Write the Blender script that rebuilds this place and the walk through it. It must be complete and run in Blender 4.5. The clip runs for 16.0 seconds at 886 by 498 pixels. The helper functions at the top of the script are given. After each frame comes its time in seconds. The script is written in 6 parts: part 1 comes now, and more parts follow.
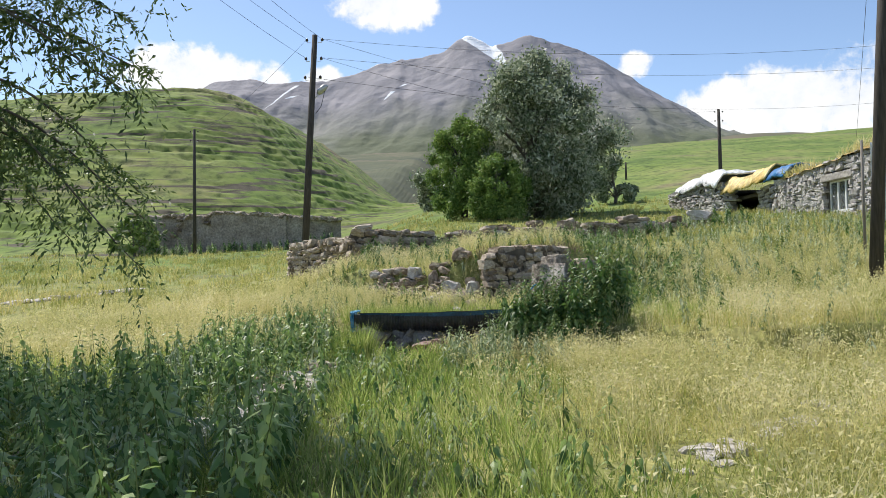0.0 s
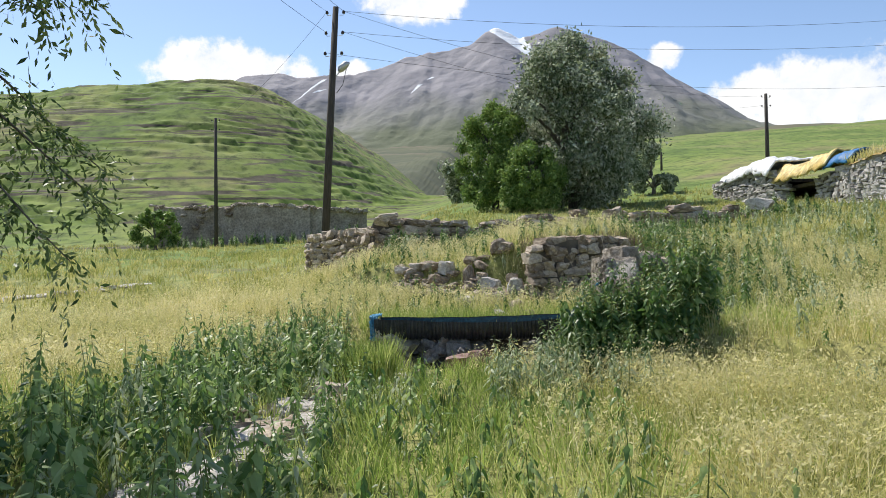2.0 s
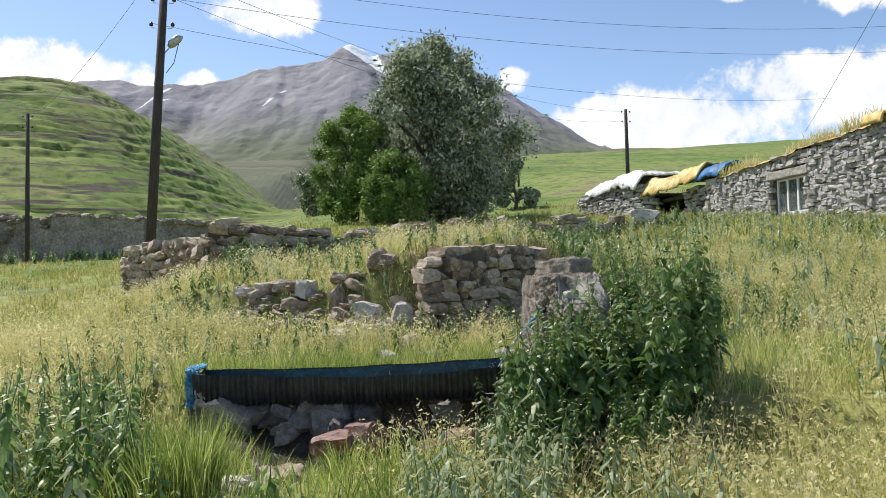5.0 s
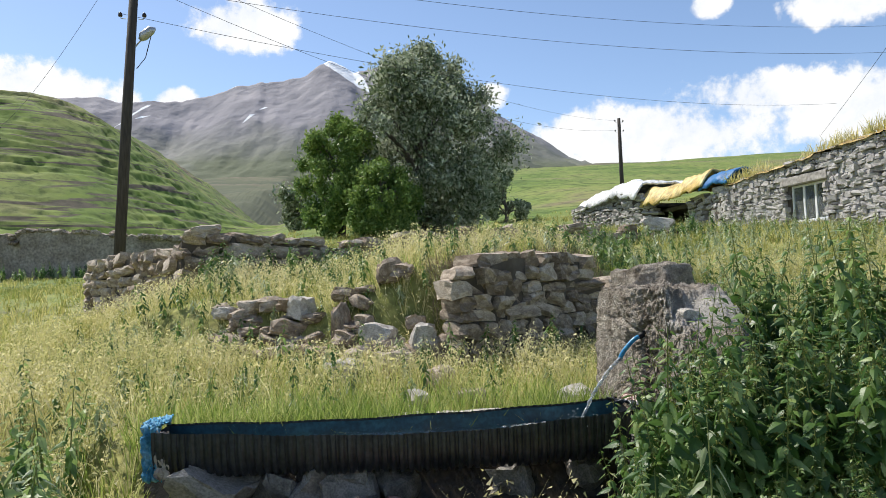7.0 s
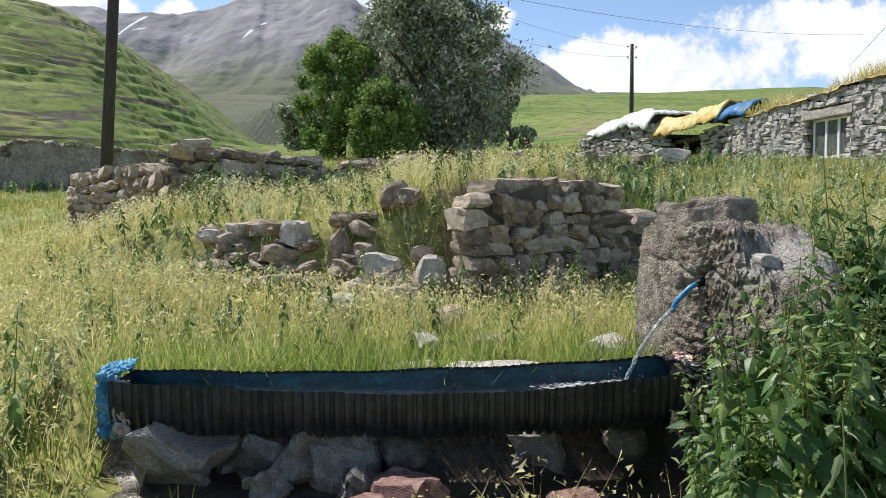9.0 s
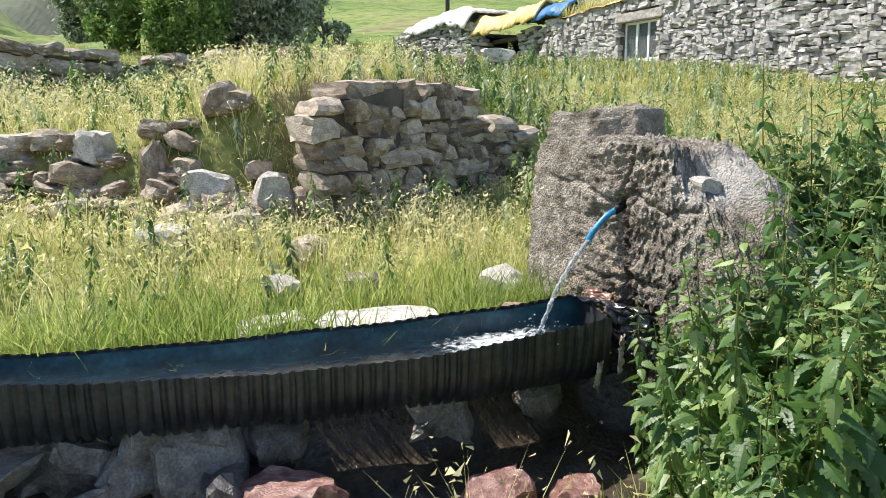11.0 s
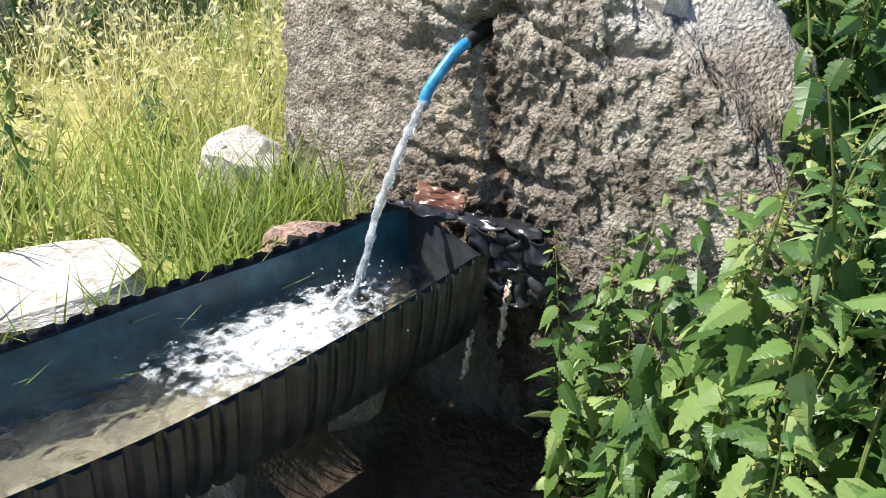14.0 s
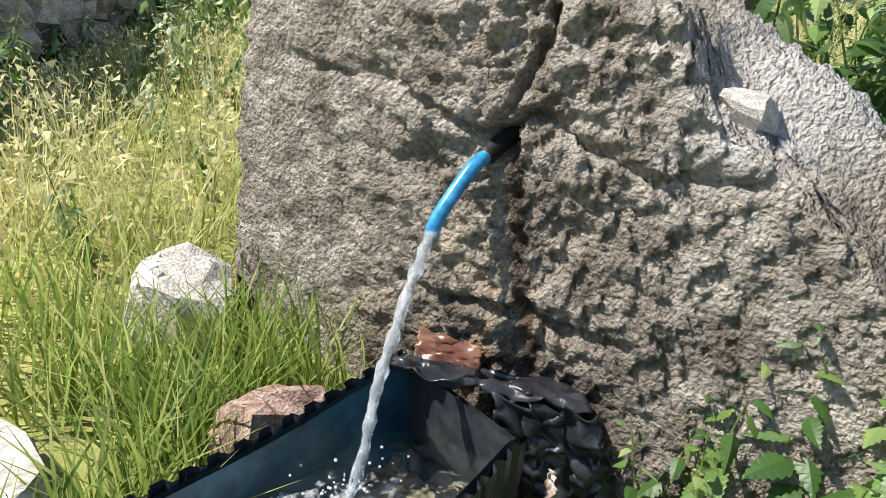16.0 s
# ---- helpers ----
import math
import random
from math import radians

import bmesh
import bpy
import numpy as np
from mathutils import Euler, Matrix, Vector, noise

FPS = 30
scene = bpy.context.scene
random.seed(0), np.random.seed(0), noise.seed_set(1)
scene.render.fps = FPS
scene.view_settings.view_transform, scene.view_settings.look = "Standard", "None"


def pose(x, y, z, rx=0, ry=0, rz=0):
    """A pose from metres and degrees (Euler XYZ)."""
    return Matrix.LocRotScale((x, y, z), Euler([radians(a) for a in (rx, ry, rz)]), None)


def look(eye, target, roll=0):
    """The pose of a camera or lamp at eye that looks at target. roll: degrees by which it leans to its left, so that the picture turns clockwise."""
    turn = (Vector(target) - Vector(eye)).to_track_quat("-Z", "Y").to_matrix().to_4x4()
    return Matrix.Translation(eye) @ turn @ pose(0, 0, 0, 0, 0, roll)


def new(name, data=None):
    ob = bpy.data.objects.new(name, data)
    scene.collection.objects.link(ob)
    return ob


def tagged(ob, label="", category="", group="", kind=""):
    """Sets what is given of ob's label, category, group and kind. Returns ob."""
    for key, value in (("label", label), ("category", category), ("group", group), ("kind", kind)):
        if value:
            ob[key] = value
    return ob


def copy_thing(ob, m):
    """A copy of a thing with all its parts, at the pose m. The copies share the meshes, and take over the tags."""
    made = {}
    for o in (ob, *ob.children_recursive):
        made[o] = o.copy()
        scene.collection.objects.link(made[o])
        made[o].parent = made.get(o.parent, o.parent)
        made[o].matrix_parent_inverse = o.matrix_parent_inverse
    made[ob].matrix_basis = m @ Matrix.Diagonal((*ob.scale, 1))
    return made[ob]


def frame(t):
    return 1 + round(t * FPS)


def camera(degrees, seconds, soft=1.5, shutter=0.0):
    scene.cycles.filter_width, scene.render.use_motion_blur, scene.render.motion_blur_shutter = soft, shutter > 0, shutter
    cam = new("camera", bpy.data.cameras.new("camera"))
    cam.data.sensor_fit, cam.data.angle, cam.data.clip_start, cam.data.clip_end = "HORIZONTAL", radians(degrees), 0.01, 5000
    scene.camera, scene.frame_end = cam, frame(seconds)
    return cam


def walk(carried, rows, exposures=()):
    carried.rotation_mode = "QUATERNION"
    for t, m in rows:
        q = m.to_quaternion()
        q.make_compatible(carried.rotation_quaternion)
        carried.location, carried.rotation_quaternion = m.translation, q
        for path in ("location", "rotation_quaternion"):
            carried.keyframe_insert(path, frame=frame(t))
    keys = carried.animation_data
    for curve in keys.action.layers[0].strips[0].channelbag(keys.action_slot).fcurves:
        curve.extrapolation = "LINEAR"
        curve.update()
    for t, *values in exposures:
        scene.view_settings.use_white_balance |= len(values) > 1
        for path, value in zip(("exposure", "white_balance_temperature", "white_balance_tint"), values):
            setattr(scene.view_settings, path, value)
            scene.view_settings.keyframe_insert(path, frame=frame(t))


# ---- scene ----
cam = camera(61.4, 16.0, soft=0.7)
PATH = [
    (0, (-0.578, -14.012, 1.51), (-0.583, -12.012, 1.552), -1.4),
    (0.5, (-0.643, -13.498, 1.527), (-0.691, -11.499, 1.585), -1.4),
    (1, (-0.63, -12.722, 1.537), (-0.694, -10.724, 1.58), -1.8),
    (1.5, (-0.721, -12.109, 1.544), (-0.747, -10.109, 1.575), -1.5),
    (2, (-0.786, -11.386, 1.521), (-0.864, -9.388, 1.547), -1.3),
    (2.5, (-0.855, -10.778, 1.501), (-0.919, -8.779, 1.515), -2.0),
    (3, (-1.005, -10.108, 1.548), (-0.987, -8.109, 1.503), -2.1),
    (3.5, (-1.069, -9.395, 1.523), (-1.045, -7.396, 1.568), -1.9),
    (4, (-1.092, -8.753, 1.498), (-0.983, -6.757, 1.555), -2.4),
    (4.5, (-1.055, -8.033, 1.536), (-0.709, -6.064, 1.493), -2.5),
    (4.7, (-1.032, -7.754, 1.537), (-0.717, -5.779, 1.571), -1.7),
    (6.8, (-1.246, -5.395, 1.499), (-0.924, -3.424, 1.607), -0.9),
    (7, (-1.269, -5.2, 1.526), (-0.908, -3.235, 1.627), -2.1),
    (7.5, (-1.283, -4.885, 1.56), (-0.896, -2.923, 1.593), -0.6),
    (8, (-1.195, -4.476, 1.58), (-0.833, -2.509, 1.564), -0.3),
    (8.2, (-1.185, -4.407, 1.592), (-0.877, -2.432, 1.536), -1.5),
    (10.3, (-1.318, -3.535, 1.467), (-0.766, -1.618, 1.321), 0.3),
    (10.5, (-1.31, -3.35, 1.502), (-0.687, -1.465, 1.257), -1.3),
    (11, (-1.318, -3.185, 1.623), (-0.499, -1.396, 1.262), -0.3),
    (11.5, (-1.265, -3.05, 1.622), (-0.43, -1.286, 1.184), 2.1),
    (12, (-1.131, -2.693, 1.613), (-0.137, -1.005, 1.21), 2.4),
    (12.5, (-1.055, -2.276, 1.574), (0.044, -0.662, 1.143), 1.5),
    (13, (-0.945, -1.903, 1.567), (0.426, -0.615, 0.889), 2.7),
    (13.5, (-0.787, -1.639, 1.52), (0.577, -0.421, 0.711), 1.8),
    (14, (-0.526, -1.384, 1.508), (0.838, -0.217, 0.627), 3.3),
    (14.5, (-0.373, -1.218, 1.538), (1.009, -0.056, 0.678), 1.2),
    (15, (-0.262, -1.004, 1.499), (1.27, 0.035, 0.742), 2.3),
    (15.5, (-0.213, -0.895, 1.47), (1.299, 0.134, 0.661), 3.5),
    (16, (-0.241, -0.887, 1.497), (1.286, 0.191, 0.785), 4.8),
]
walk(cam, [(t, look(eye, target, roll)) for t, eye, target, roll in PATH],
     exposures=[(0, 0.22), (8.2, 0.22), (10.3, 0.4), (11.0, 0.8), (13.0, 0.98), (14.5, 1.0), (16.0, 0.8)])

# ---------------- sky, sun, exposure ----------------
SUN_EL, SUN_AZ = 54.0, -42.0          # azimuth from +y towards +x
world = bpy.data.worlds.new("world")
scene.world = world
world.use_nodes = True
wt = world.node_tree
wt.nodes.clear()


def wnode(kind, **kw):
    n = wt.nodes.new(kind)
    if "operation" in kw:
        n.operation = kw["operation"]
    if "sky_type" in kw:
        n.sky_type = kw["sky_type"]
    if "interpolation_type" in kw:
        n.interpolation_type = kw["interpolation_type"]
    return n


def wmath(op, a, b=None, c=None):
    n = wnode("ShaderNodeMath", operation=op)
    for i, v in enumerate((a, b, c)):
        if v is None:
            continue
        if isinstance(v, (int, float)):
            n.inputs[i].default_value = v
        else:
            wt.links.new(v, n.inputs[i])
    return n.outputs[0]


sky = wnode("ShaderNodeTexSky", sky_type="NISHITA")
sky.sun_disc = False
sky.sun_elevation, sky.sun_rotation = radians(SUN_EL), radians(SUN_AZ)
sky.altitude, sky.air_density, sky.dust_density, sky.ozone_density = 1900, 1.0, 1.6, 1.0
bg_sky = wnode("ShaderNodeBackground")
bg_sky.inputs[1].default_value = 0.15
wt.links.new(sky.outputs[0], bg_sky.inputs[0])
bg_cloud = wnode("ShaderNodeBackground")
bg_cloud.inputs[1].default_value = 0.92
coord = wnode("ShaderNodeTexCoord")
sep = wnode("ShaderNodeSeparateXYZ")
wt.links.new(coord.outputs["Generated"], sep.inputs[0])
az = wmath("ARCTAN2", sep.outputs[0], sep.outputs[1])
el = wmath("ARCSINE", sep.outputs[2])
nz = wnode("ShaderNodeTexNoise")
nz.inputs["Scale"].default_value, nz.inputs["Detail"].default_value, nz.inputs["Roughness"].default_value = 16, 9, 0.62
wt.links.new(coord.outputs["Generated"], nz.inputs["Vector"])
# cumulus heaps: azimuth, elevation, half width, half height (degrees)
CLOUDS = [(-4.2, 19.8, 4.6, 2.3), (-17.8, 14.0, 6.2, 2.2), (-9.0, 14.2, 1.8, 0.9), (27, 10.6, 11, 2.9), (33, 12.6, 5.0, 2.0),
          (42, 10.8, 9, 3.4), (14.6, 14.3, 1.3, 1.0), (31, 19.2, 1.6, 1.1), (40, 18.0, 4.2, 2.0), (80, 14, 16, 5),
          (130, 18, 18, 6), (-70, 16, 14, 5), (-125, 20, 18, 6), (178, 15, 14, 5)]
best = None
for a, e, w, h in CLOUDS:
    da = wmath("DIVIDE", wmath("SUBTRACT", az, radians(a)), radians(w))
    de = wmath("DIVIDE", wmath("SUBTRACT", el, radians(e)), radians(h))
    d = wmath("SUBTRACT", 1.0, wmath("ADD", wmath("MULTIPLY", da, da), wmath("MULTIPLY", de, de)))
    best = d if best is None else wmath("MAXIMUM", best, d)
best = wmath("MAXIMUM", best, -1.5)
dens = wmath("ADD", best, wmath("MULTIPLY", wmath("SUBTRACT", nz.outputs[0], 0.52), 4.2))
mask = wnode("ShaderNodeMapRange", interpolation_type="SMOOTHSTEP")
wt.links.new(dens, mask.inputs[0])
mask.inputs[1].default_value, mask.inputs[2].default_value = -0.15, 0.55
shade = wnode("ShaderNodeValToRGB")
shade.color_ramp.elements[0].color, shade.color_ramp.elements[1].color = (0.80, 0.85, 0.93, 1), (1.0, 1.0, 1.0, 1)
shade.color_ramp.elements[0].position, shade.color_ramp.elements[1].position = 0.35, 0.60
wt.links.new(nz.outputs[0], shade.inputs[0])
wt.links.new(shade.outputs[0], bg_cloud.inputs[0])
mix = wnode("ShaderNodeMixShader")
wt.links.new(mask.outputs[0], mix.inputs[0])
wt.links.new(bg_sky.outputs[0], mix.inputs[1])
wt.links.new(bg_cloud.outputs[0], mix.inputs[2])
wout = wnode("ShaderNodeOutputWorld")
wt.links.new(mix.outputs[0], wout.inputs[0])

sun_data = bpy.data.lights.new("sun", "SUN")
sun_data.energy, sun_data.angle, sun_data.color = 4.8, radians(0.55), (1.0, 0.95, 0.86)
sun = new("sun", sun_data)
_e, _a = radians(SUN_EL), radians(SUN_AZ)
sun.matrix_world = look((0, 0, 60), (-math.sin(_a) * math.cos(_e), -math.cos(_a) * math.cos(_e), 60 - math.sin(_e)))


# ---------------- materials ----------------
def material(name, stops, scale=5.0, rough=0.85, bump=0.3, bump_scale=40.0, fine=None, island=0.0, random_ob=0.0, metal=0.0, spec=0.3,
             translucent=0.0, detail=6.0, bump_dist=0.02, stretch=None):
    """stops: colours from low to high noise. fine: a second, finer noise that varies the value."""
    m = bpy.data.materials.new(name)
    m.use_nodes = True
    t = m.node_tree
    b = t.nodes["Principled BSDF"]
    b.inputs["Roughness"].default_value = rough
    b.inputs["Metallic"].default_value = metal
    b.inputs["Specular IOR Level"].default_value = spec
    tc = t.nodes.new("ShaderNodeTexCoord")
    src = tc.outputs["Object"]
    if stretch:
        mp = t.nodes.new("ShaderNodeMapping")
        mp.inputs["Scale"].default_value = stretch
        t.links.new(src, mp.inputs[0])
        src = mp.outputs[0]
    n1 = t.nodes.new("ShaderNodeTexNoise")
    n1.inputs["Scale"].default_value, n1.inputs["Detail"].default_value = scale, detail
    t.links.new(src, n1.inputs["Vector"])
    value = n1.outputs[0]
    for amount, node, out in ((island, "ShaderNodeNewGeometry", "Random Per Island"), (random_ob, "ShaderNodeObjectInfo", "Random")):
        if amount:
            r = t.nodes.new(node)
            k = t.nodes.new("ShaderNodeMath")
            k.operation = "MULTIPLY_ADD"
            k.inputs[1].default_value, k.inputs[2].default_value = amount, -0.5 * amount
            t.links.new(r.outputs[out], k.inputs[0])
            s = t.nodes.new("ShaderNodeMath")
            s.operation = "ADD"
            t.links.new(value, s.inputs[0])
            t.links.new(k.outputs[0], s.inputs[1])
            value = s.outputs[0]
    ramp = t.nodes.new("ShaderNodeValToRGB")
    els = ramp.color_ramp.elements
    while len(els) < len(stops):
        els.new(0.5)
    for i, c in enumerate(stops):
        els[i].position = 0.3 + 0.4 * i / max(1, len(stops) - 1)
        els[i].color = (*c, 1)
    t.links.new(value, ramp.inputs[0])
    colour = ramp.outputs[0]
    if fine:
        n2 = t.nodes.new("ShaderNodeTexNoise")
        n2.inputs["Scale"].default_value, n2.inputs["Detail"].default_value = fine, 8
        t.links.new(src, n2.inputs["Vector"])
        rr = t.nodes.new("ShaderNodeMapRange")
        rr.inputs[1].default_value, rr.inputs[2].default_value, rr.inputs[3].default_value, rr.inputs[4].default_value = 0.3, 0.7, 0.6, 1.35
        t.links.new(n2.outputs[0], rr.inputs[0])
        mx = t.nodes.new("ShaderNodeVectorMath")
        mx.operation = "SCALE"
        t.links.new(colour, mx.inputs[0])
        t.links.new(rr.outputs[0], mx.inputs["Scale"])
        colour = mx.outputs[0]
    t.links.new(colour, b.inputs["Base Color"])
    if bump:
        n3 = t.nodes.new("ShaderNodeTexNoise")
        n3.inputs["Scale"].default_value, n3.inputs["Detail"].default_value = bump_scale, 8
        t.links.new(src, n3.inputs["Vector"])
        bp = t.nodes.new("ShaderNodeBump")
        bp.inputs["Strength"].default_value, bp.inputs["Distance"].default_value = bump, bump_dist
        t.links.new(n3.outputs[0], bp.inputs["Height"])
        t.links.new(bp.outputs[0], b.inputs["Normal"])
    if translucent:
        tr = t.nodes.new("ShaderNodeBsdfTranslucent")
        t.links.new(colour, tr.inputs[0])
        ms = t.nodes.new("ShaderNodeMixShader")
        ms.inputs[0].default_value = translucent
        t.links.new(b.outputs[0], ms.inputs[1])
        t.links.new(tr.outputs[0], ms.inputs[2])
        t.links.new(ms.outputs[0], t.nodes["Material Output"].inputs[0])
    return m


M = {}
M["soil"] = material("soil", [(0.13, 0.15, 0.04), (0.24, 0.24, 0.075), (0.36, 0.33, 0.13)], 0.7, 0.95, 0.6, 25, fine=9)
M["hill"] = material("hill_turf", [(0.085, 0.13, 0.03), (0.14, 0.19, 0.045), (0.20, 0.20, 0.075)], 0.06, 0.95, 0.5, 1.5, fine=1.2, bump_dist=0.3)
M["stone"] = material("field_stone", [(0.19, 0.145, 0.105), (0.35, 0.285, 0.22), (0.50, 0.425, 0.34)], 3.0, 0.9, 0.5, 18, fine=22, random_ob=0.35)
M["stone_red"] = material("reddish_stone", [(0.22, 0.11, 0.085), (0.36, 0.24, 0.19), (0.45, 0.34, 0.28)], 4.0, 0.85, 0.5, 25, fine=30)
M["stone_white"] = material("pale_limestone", [(0.34, 0.30, 0.26), (0.50, 0.46, 0.41), (0.63, 0.59, 0.54)], 5.0, 0.9, 0.5, 30, fine=28)
M["stone_far"] = material("house_stone", [(0.19, 0.18, 0.175), (0.31, 0.29, 0.28), (0.42, 0.40, 0.38)], 1.2, 0.92, 0.4, 9, fine=8, island=0.4, random_ob=0.3)
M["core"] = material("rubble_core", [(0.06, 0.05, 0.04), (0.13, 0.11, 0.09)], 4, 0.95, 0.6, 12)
M["mud"] = material("mud_plaster", [(0.23, 0.19, 0.15), (0.33, 0.28, 0.23), (0.40, 0.35, 0.29)], 0.8, 0.95, 0.6, 5, fine=6)
# wet mud whose dark tone includes the shade below the trough
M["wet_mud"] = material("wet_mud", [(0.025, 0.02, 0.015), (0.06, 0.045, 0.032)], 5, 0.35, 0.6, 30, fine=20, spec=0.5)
M["wet_stone"] = material("wet_dark_stone", [(0.10, 0.09, 0.085), (0.19, 0.175, 0.16), (0.30, 0.27, 0.245)], 4, 0.45, 0.5, 25, fine=24, random_ob=0.4, spec=0.5)
M["wet_red"] = material("wet_red_stone", [(0.10, 0.04, 0.035), (0.24, 0.12, 0.10), (0.36, 0.24, 0.21)], 5, 0.45, 0.5, 30, fine=26, spec=0.5)
M["wood"] = material("weathered_wood", [(0.045, 0.038, 0.033), (0.09, 0.078, 0.068)], 6, 0.9, 0.4, 30, stretch=(4, 4, 0.4))
M["wood_pale"] = material("grey_wood", [(0.16, 0.14, 0.12), (0.27, 0.24, 0.21)], 6, 0.9, 0.4, 30, stretch=(4, 4, 0.4))
M["black"] = material("black_polyethylene", [(0.016, 0.018, 0.022), (0.045, 0.047, 0.052)], 7, 0.36, 0.25, 60, fine=35, spec=0.45, bump_dist=0.004)
M["liner"] = material("teal_liner", [(0.008, 0.035, 0.058), (0.013, 0.062, 0.095), (0.03, 0.11, 0.15)], 6, 0.35, 0.2, 50, fine=30, spec=0.5, bump_dist=0.004)
M["hose"] = material("blue_hose", [(0.02, 0.20, 0.42), (0.05, 0.30, 0.52)], 20, 0.3, 0.1, 90, fine=60, spec=0.5, bump_dist=0.002)
M["rubber"] = material("black_rubber", [(0.01, 0.01, 0.01), (0.03, 0.03, 0.03)], 20, 0.5, 0.2, 80, bump_dist=0.003)
M["sediment"] = material("silt", [(0.055, 0.049, 0.033), (0.135, 0.118, 0.082), (0.25, 0.22, 0.16)], 22, 0.9, 0.5, 30, fine=25)
M["rag"] = material("blue_rag", [(0.03, 0.14, 0.26), (0.08, 0.30, 0.48), (0.25, 0.45, 0.58)], 14, 0.7, 0.5, 60, fine=40)
M["bag"] = material("black_plastic_sheet", [(0.012, 0.013, 0.016), (0.035, 0.036, 0.042)], 9, 0.28, 0.35, 40, spec=0.55, bump_dist=0.01)
M["bag_orange"] = material("orange_brown_plastic", [(0.05, 0.02, 0.012), (0.13, 0.05, 0.028), (0.26, 0.14, 0.09)], 9, 0.28, 0.15, 40, spec=0.55, bump_dist=0.004)
M["bag_pale"] = material("torn_pale_plastic", [(0.20, 0.13, 0.09), (0.45, 0.38, 0.33), (0.6, 0.55, 0.5)], 18, 0.4, 0.3, 50)
M["tarp_white"] = material("white_plastic_tarp", [(0.62, 0.63, 0.64), (0.78, 0.78, 0.78)], 1.5, 0.5, 0.5, 5, fine=4, bump_dist=0.1)
M["tarp_yellow"] = material("yellow_tarp", [(0.50, 0.34, 0.10), (0.62, 0.46, 0.17), (0.70, 0.58, 0.30)], 1.2, 0.55, 0.5, 5, fine=4, bump_dist=0.1)
M["tarp_blue"] = material("blue_tarp", [(0.02, 0.10, 0.28), (0.05, 0.20, 0.42)], 1.5, 0.5, 0.5, 5, bump_dist=0.1)
M["roof_earth"] = material("earth_roof", [(0.24, 0.17, 0.07), (0.40, 0.29, 0.12), (0.50, 0.38, 0.18)], 1.2, 0.95, 0.6, 8, fine=7)
M["paint_white"] = material("white_window_paint", [(0.62, 0.63, 0.64), (0.80, 0.80, 0.80)], 3, 0.5, 0.1, 30)
M["room_shade"] = material("dark_room", [(0.02, 0.02, 0.02), (0.04, 0.035, 0.03)], 2, 0.95, 0)
M["lintel"] = material("stone_lintel", [(0.32, 0.29, 0.27), (0.42, 0.39, 0.36)], 2, 0.9, 0.4, 10, fine=8)
M["metal"] = material("grey_lamp_metal", [(0.35, 0.36, 0.37), (0.5, 0.5, 0.5)], 8, 0.4, 0.1, 40, metal=0.6)
M["ceramic"] = material("brown_insulator", [(0.03, 0.02, 0.015), (0.06, 0.045, 0.04)], 8, 0.25, 0)
M["wire"] = material("dark_wire", [(0.03, 0.03, 0.035), (0.05, 0.05, 0.055)], 3, 0.6, 0)
M["bark"] = material("bark", [(0.07, 0.06, 0.05), (0.16, 0.14, 0.12)], 4, 0.95, 0.6, 20, stretch=(3, 3, 0.5))
M["leaf_silver"] = material("silver_willow_leaf", [(0.11, 0.15, 0.07), (0.27, 0.32, 0.19), (0.52, 0.55, 0.42)], 0.5, 0.5, 0, island=0.6, translucent=0.3)
M["leaf_green"] = material("poplar_leaf", [(0.095, 0.17, 0.038), (0.18, 0.28, 0.062), (0.31, 0.40, 0.115)], 0.5, 0.5, 0, island=0.5, translucent=0.3)
M["leaf_willow"] = material("willow_leaf", [(0.04, 0.075, 0.022), (0.09, 0.14, 0.04), (0.17, 0.22, 0.08)], 0.8, 0.45, 0, island=0.5, translucent=0.3)
M["leaf_nettle"] = material("nettle_leaf", [(0.06, 0.13, 0.03), (0.15, 0.255, 0.062), (0.33, 0.43, 0.155)], 2.0, 0.42, 0.35, 60, island=0.6, random_ob=0.25, translucent=0.42, spec=0.5, bump_dist=0.004)
M["leaf_grey"] = material("grey_green_leaf", [(0.19, 0.25, 0.11), (0.34, 0.41, 0.21), (0.50, 0.55, 0.36)], 2.0, 0.45, 0.2, 60, island=0.6, translucent=0.42, spec=0.45, bump_dist=0.004)
M["stem"] = material("green_stem", [(0.10, 0.14, 0.035), (0.17, 0.20, 0.06)], 9, 0.6, 0.1, 50)
M["tassel"] = material("seed_tassel", [(0.22, 0.24, 0.06), (0.34, 0.33, 0.12)], 20, 0.8, 0, island=0.3, translucent=0.3)
M["dry"] = material("dry_feather_grass", [(0.50, 0.48, 0.19), (0.68, 0.62, 0.29), (0.80, 0.73, 0.44)], 0.35, 0.7, 0, island=0.4, translucent=0.5)
M["grass"] = material("green_grass", [(0.17, 0.25, 0.05), (0.34, 0.43, 0.10), (0.60, 0.60, 0.24)], 0.5, 0.5, 0, island=0.45, translucent=0.5)
M["grass_mid"] = material("meadow_grass", [(0.21, 0.25, 0.06), (0.40, 0.40, 0.12), (0.64, 0.56, 0.24)], 0.3, 0.6, 0, island=0.4, translucent=0.5)
M["moss"] = material("dead_stalks", [(0.20, 0.14, 0.10), (0.33, 0.25, 0.19)], 6, 0.9, 0, island=0.4)


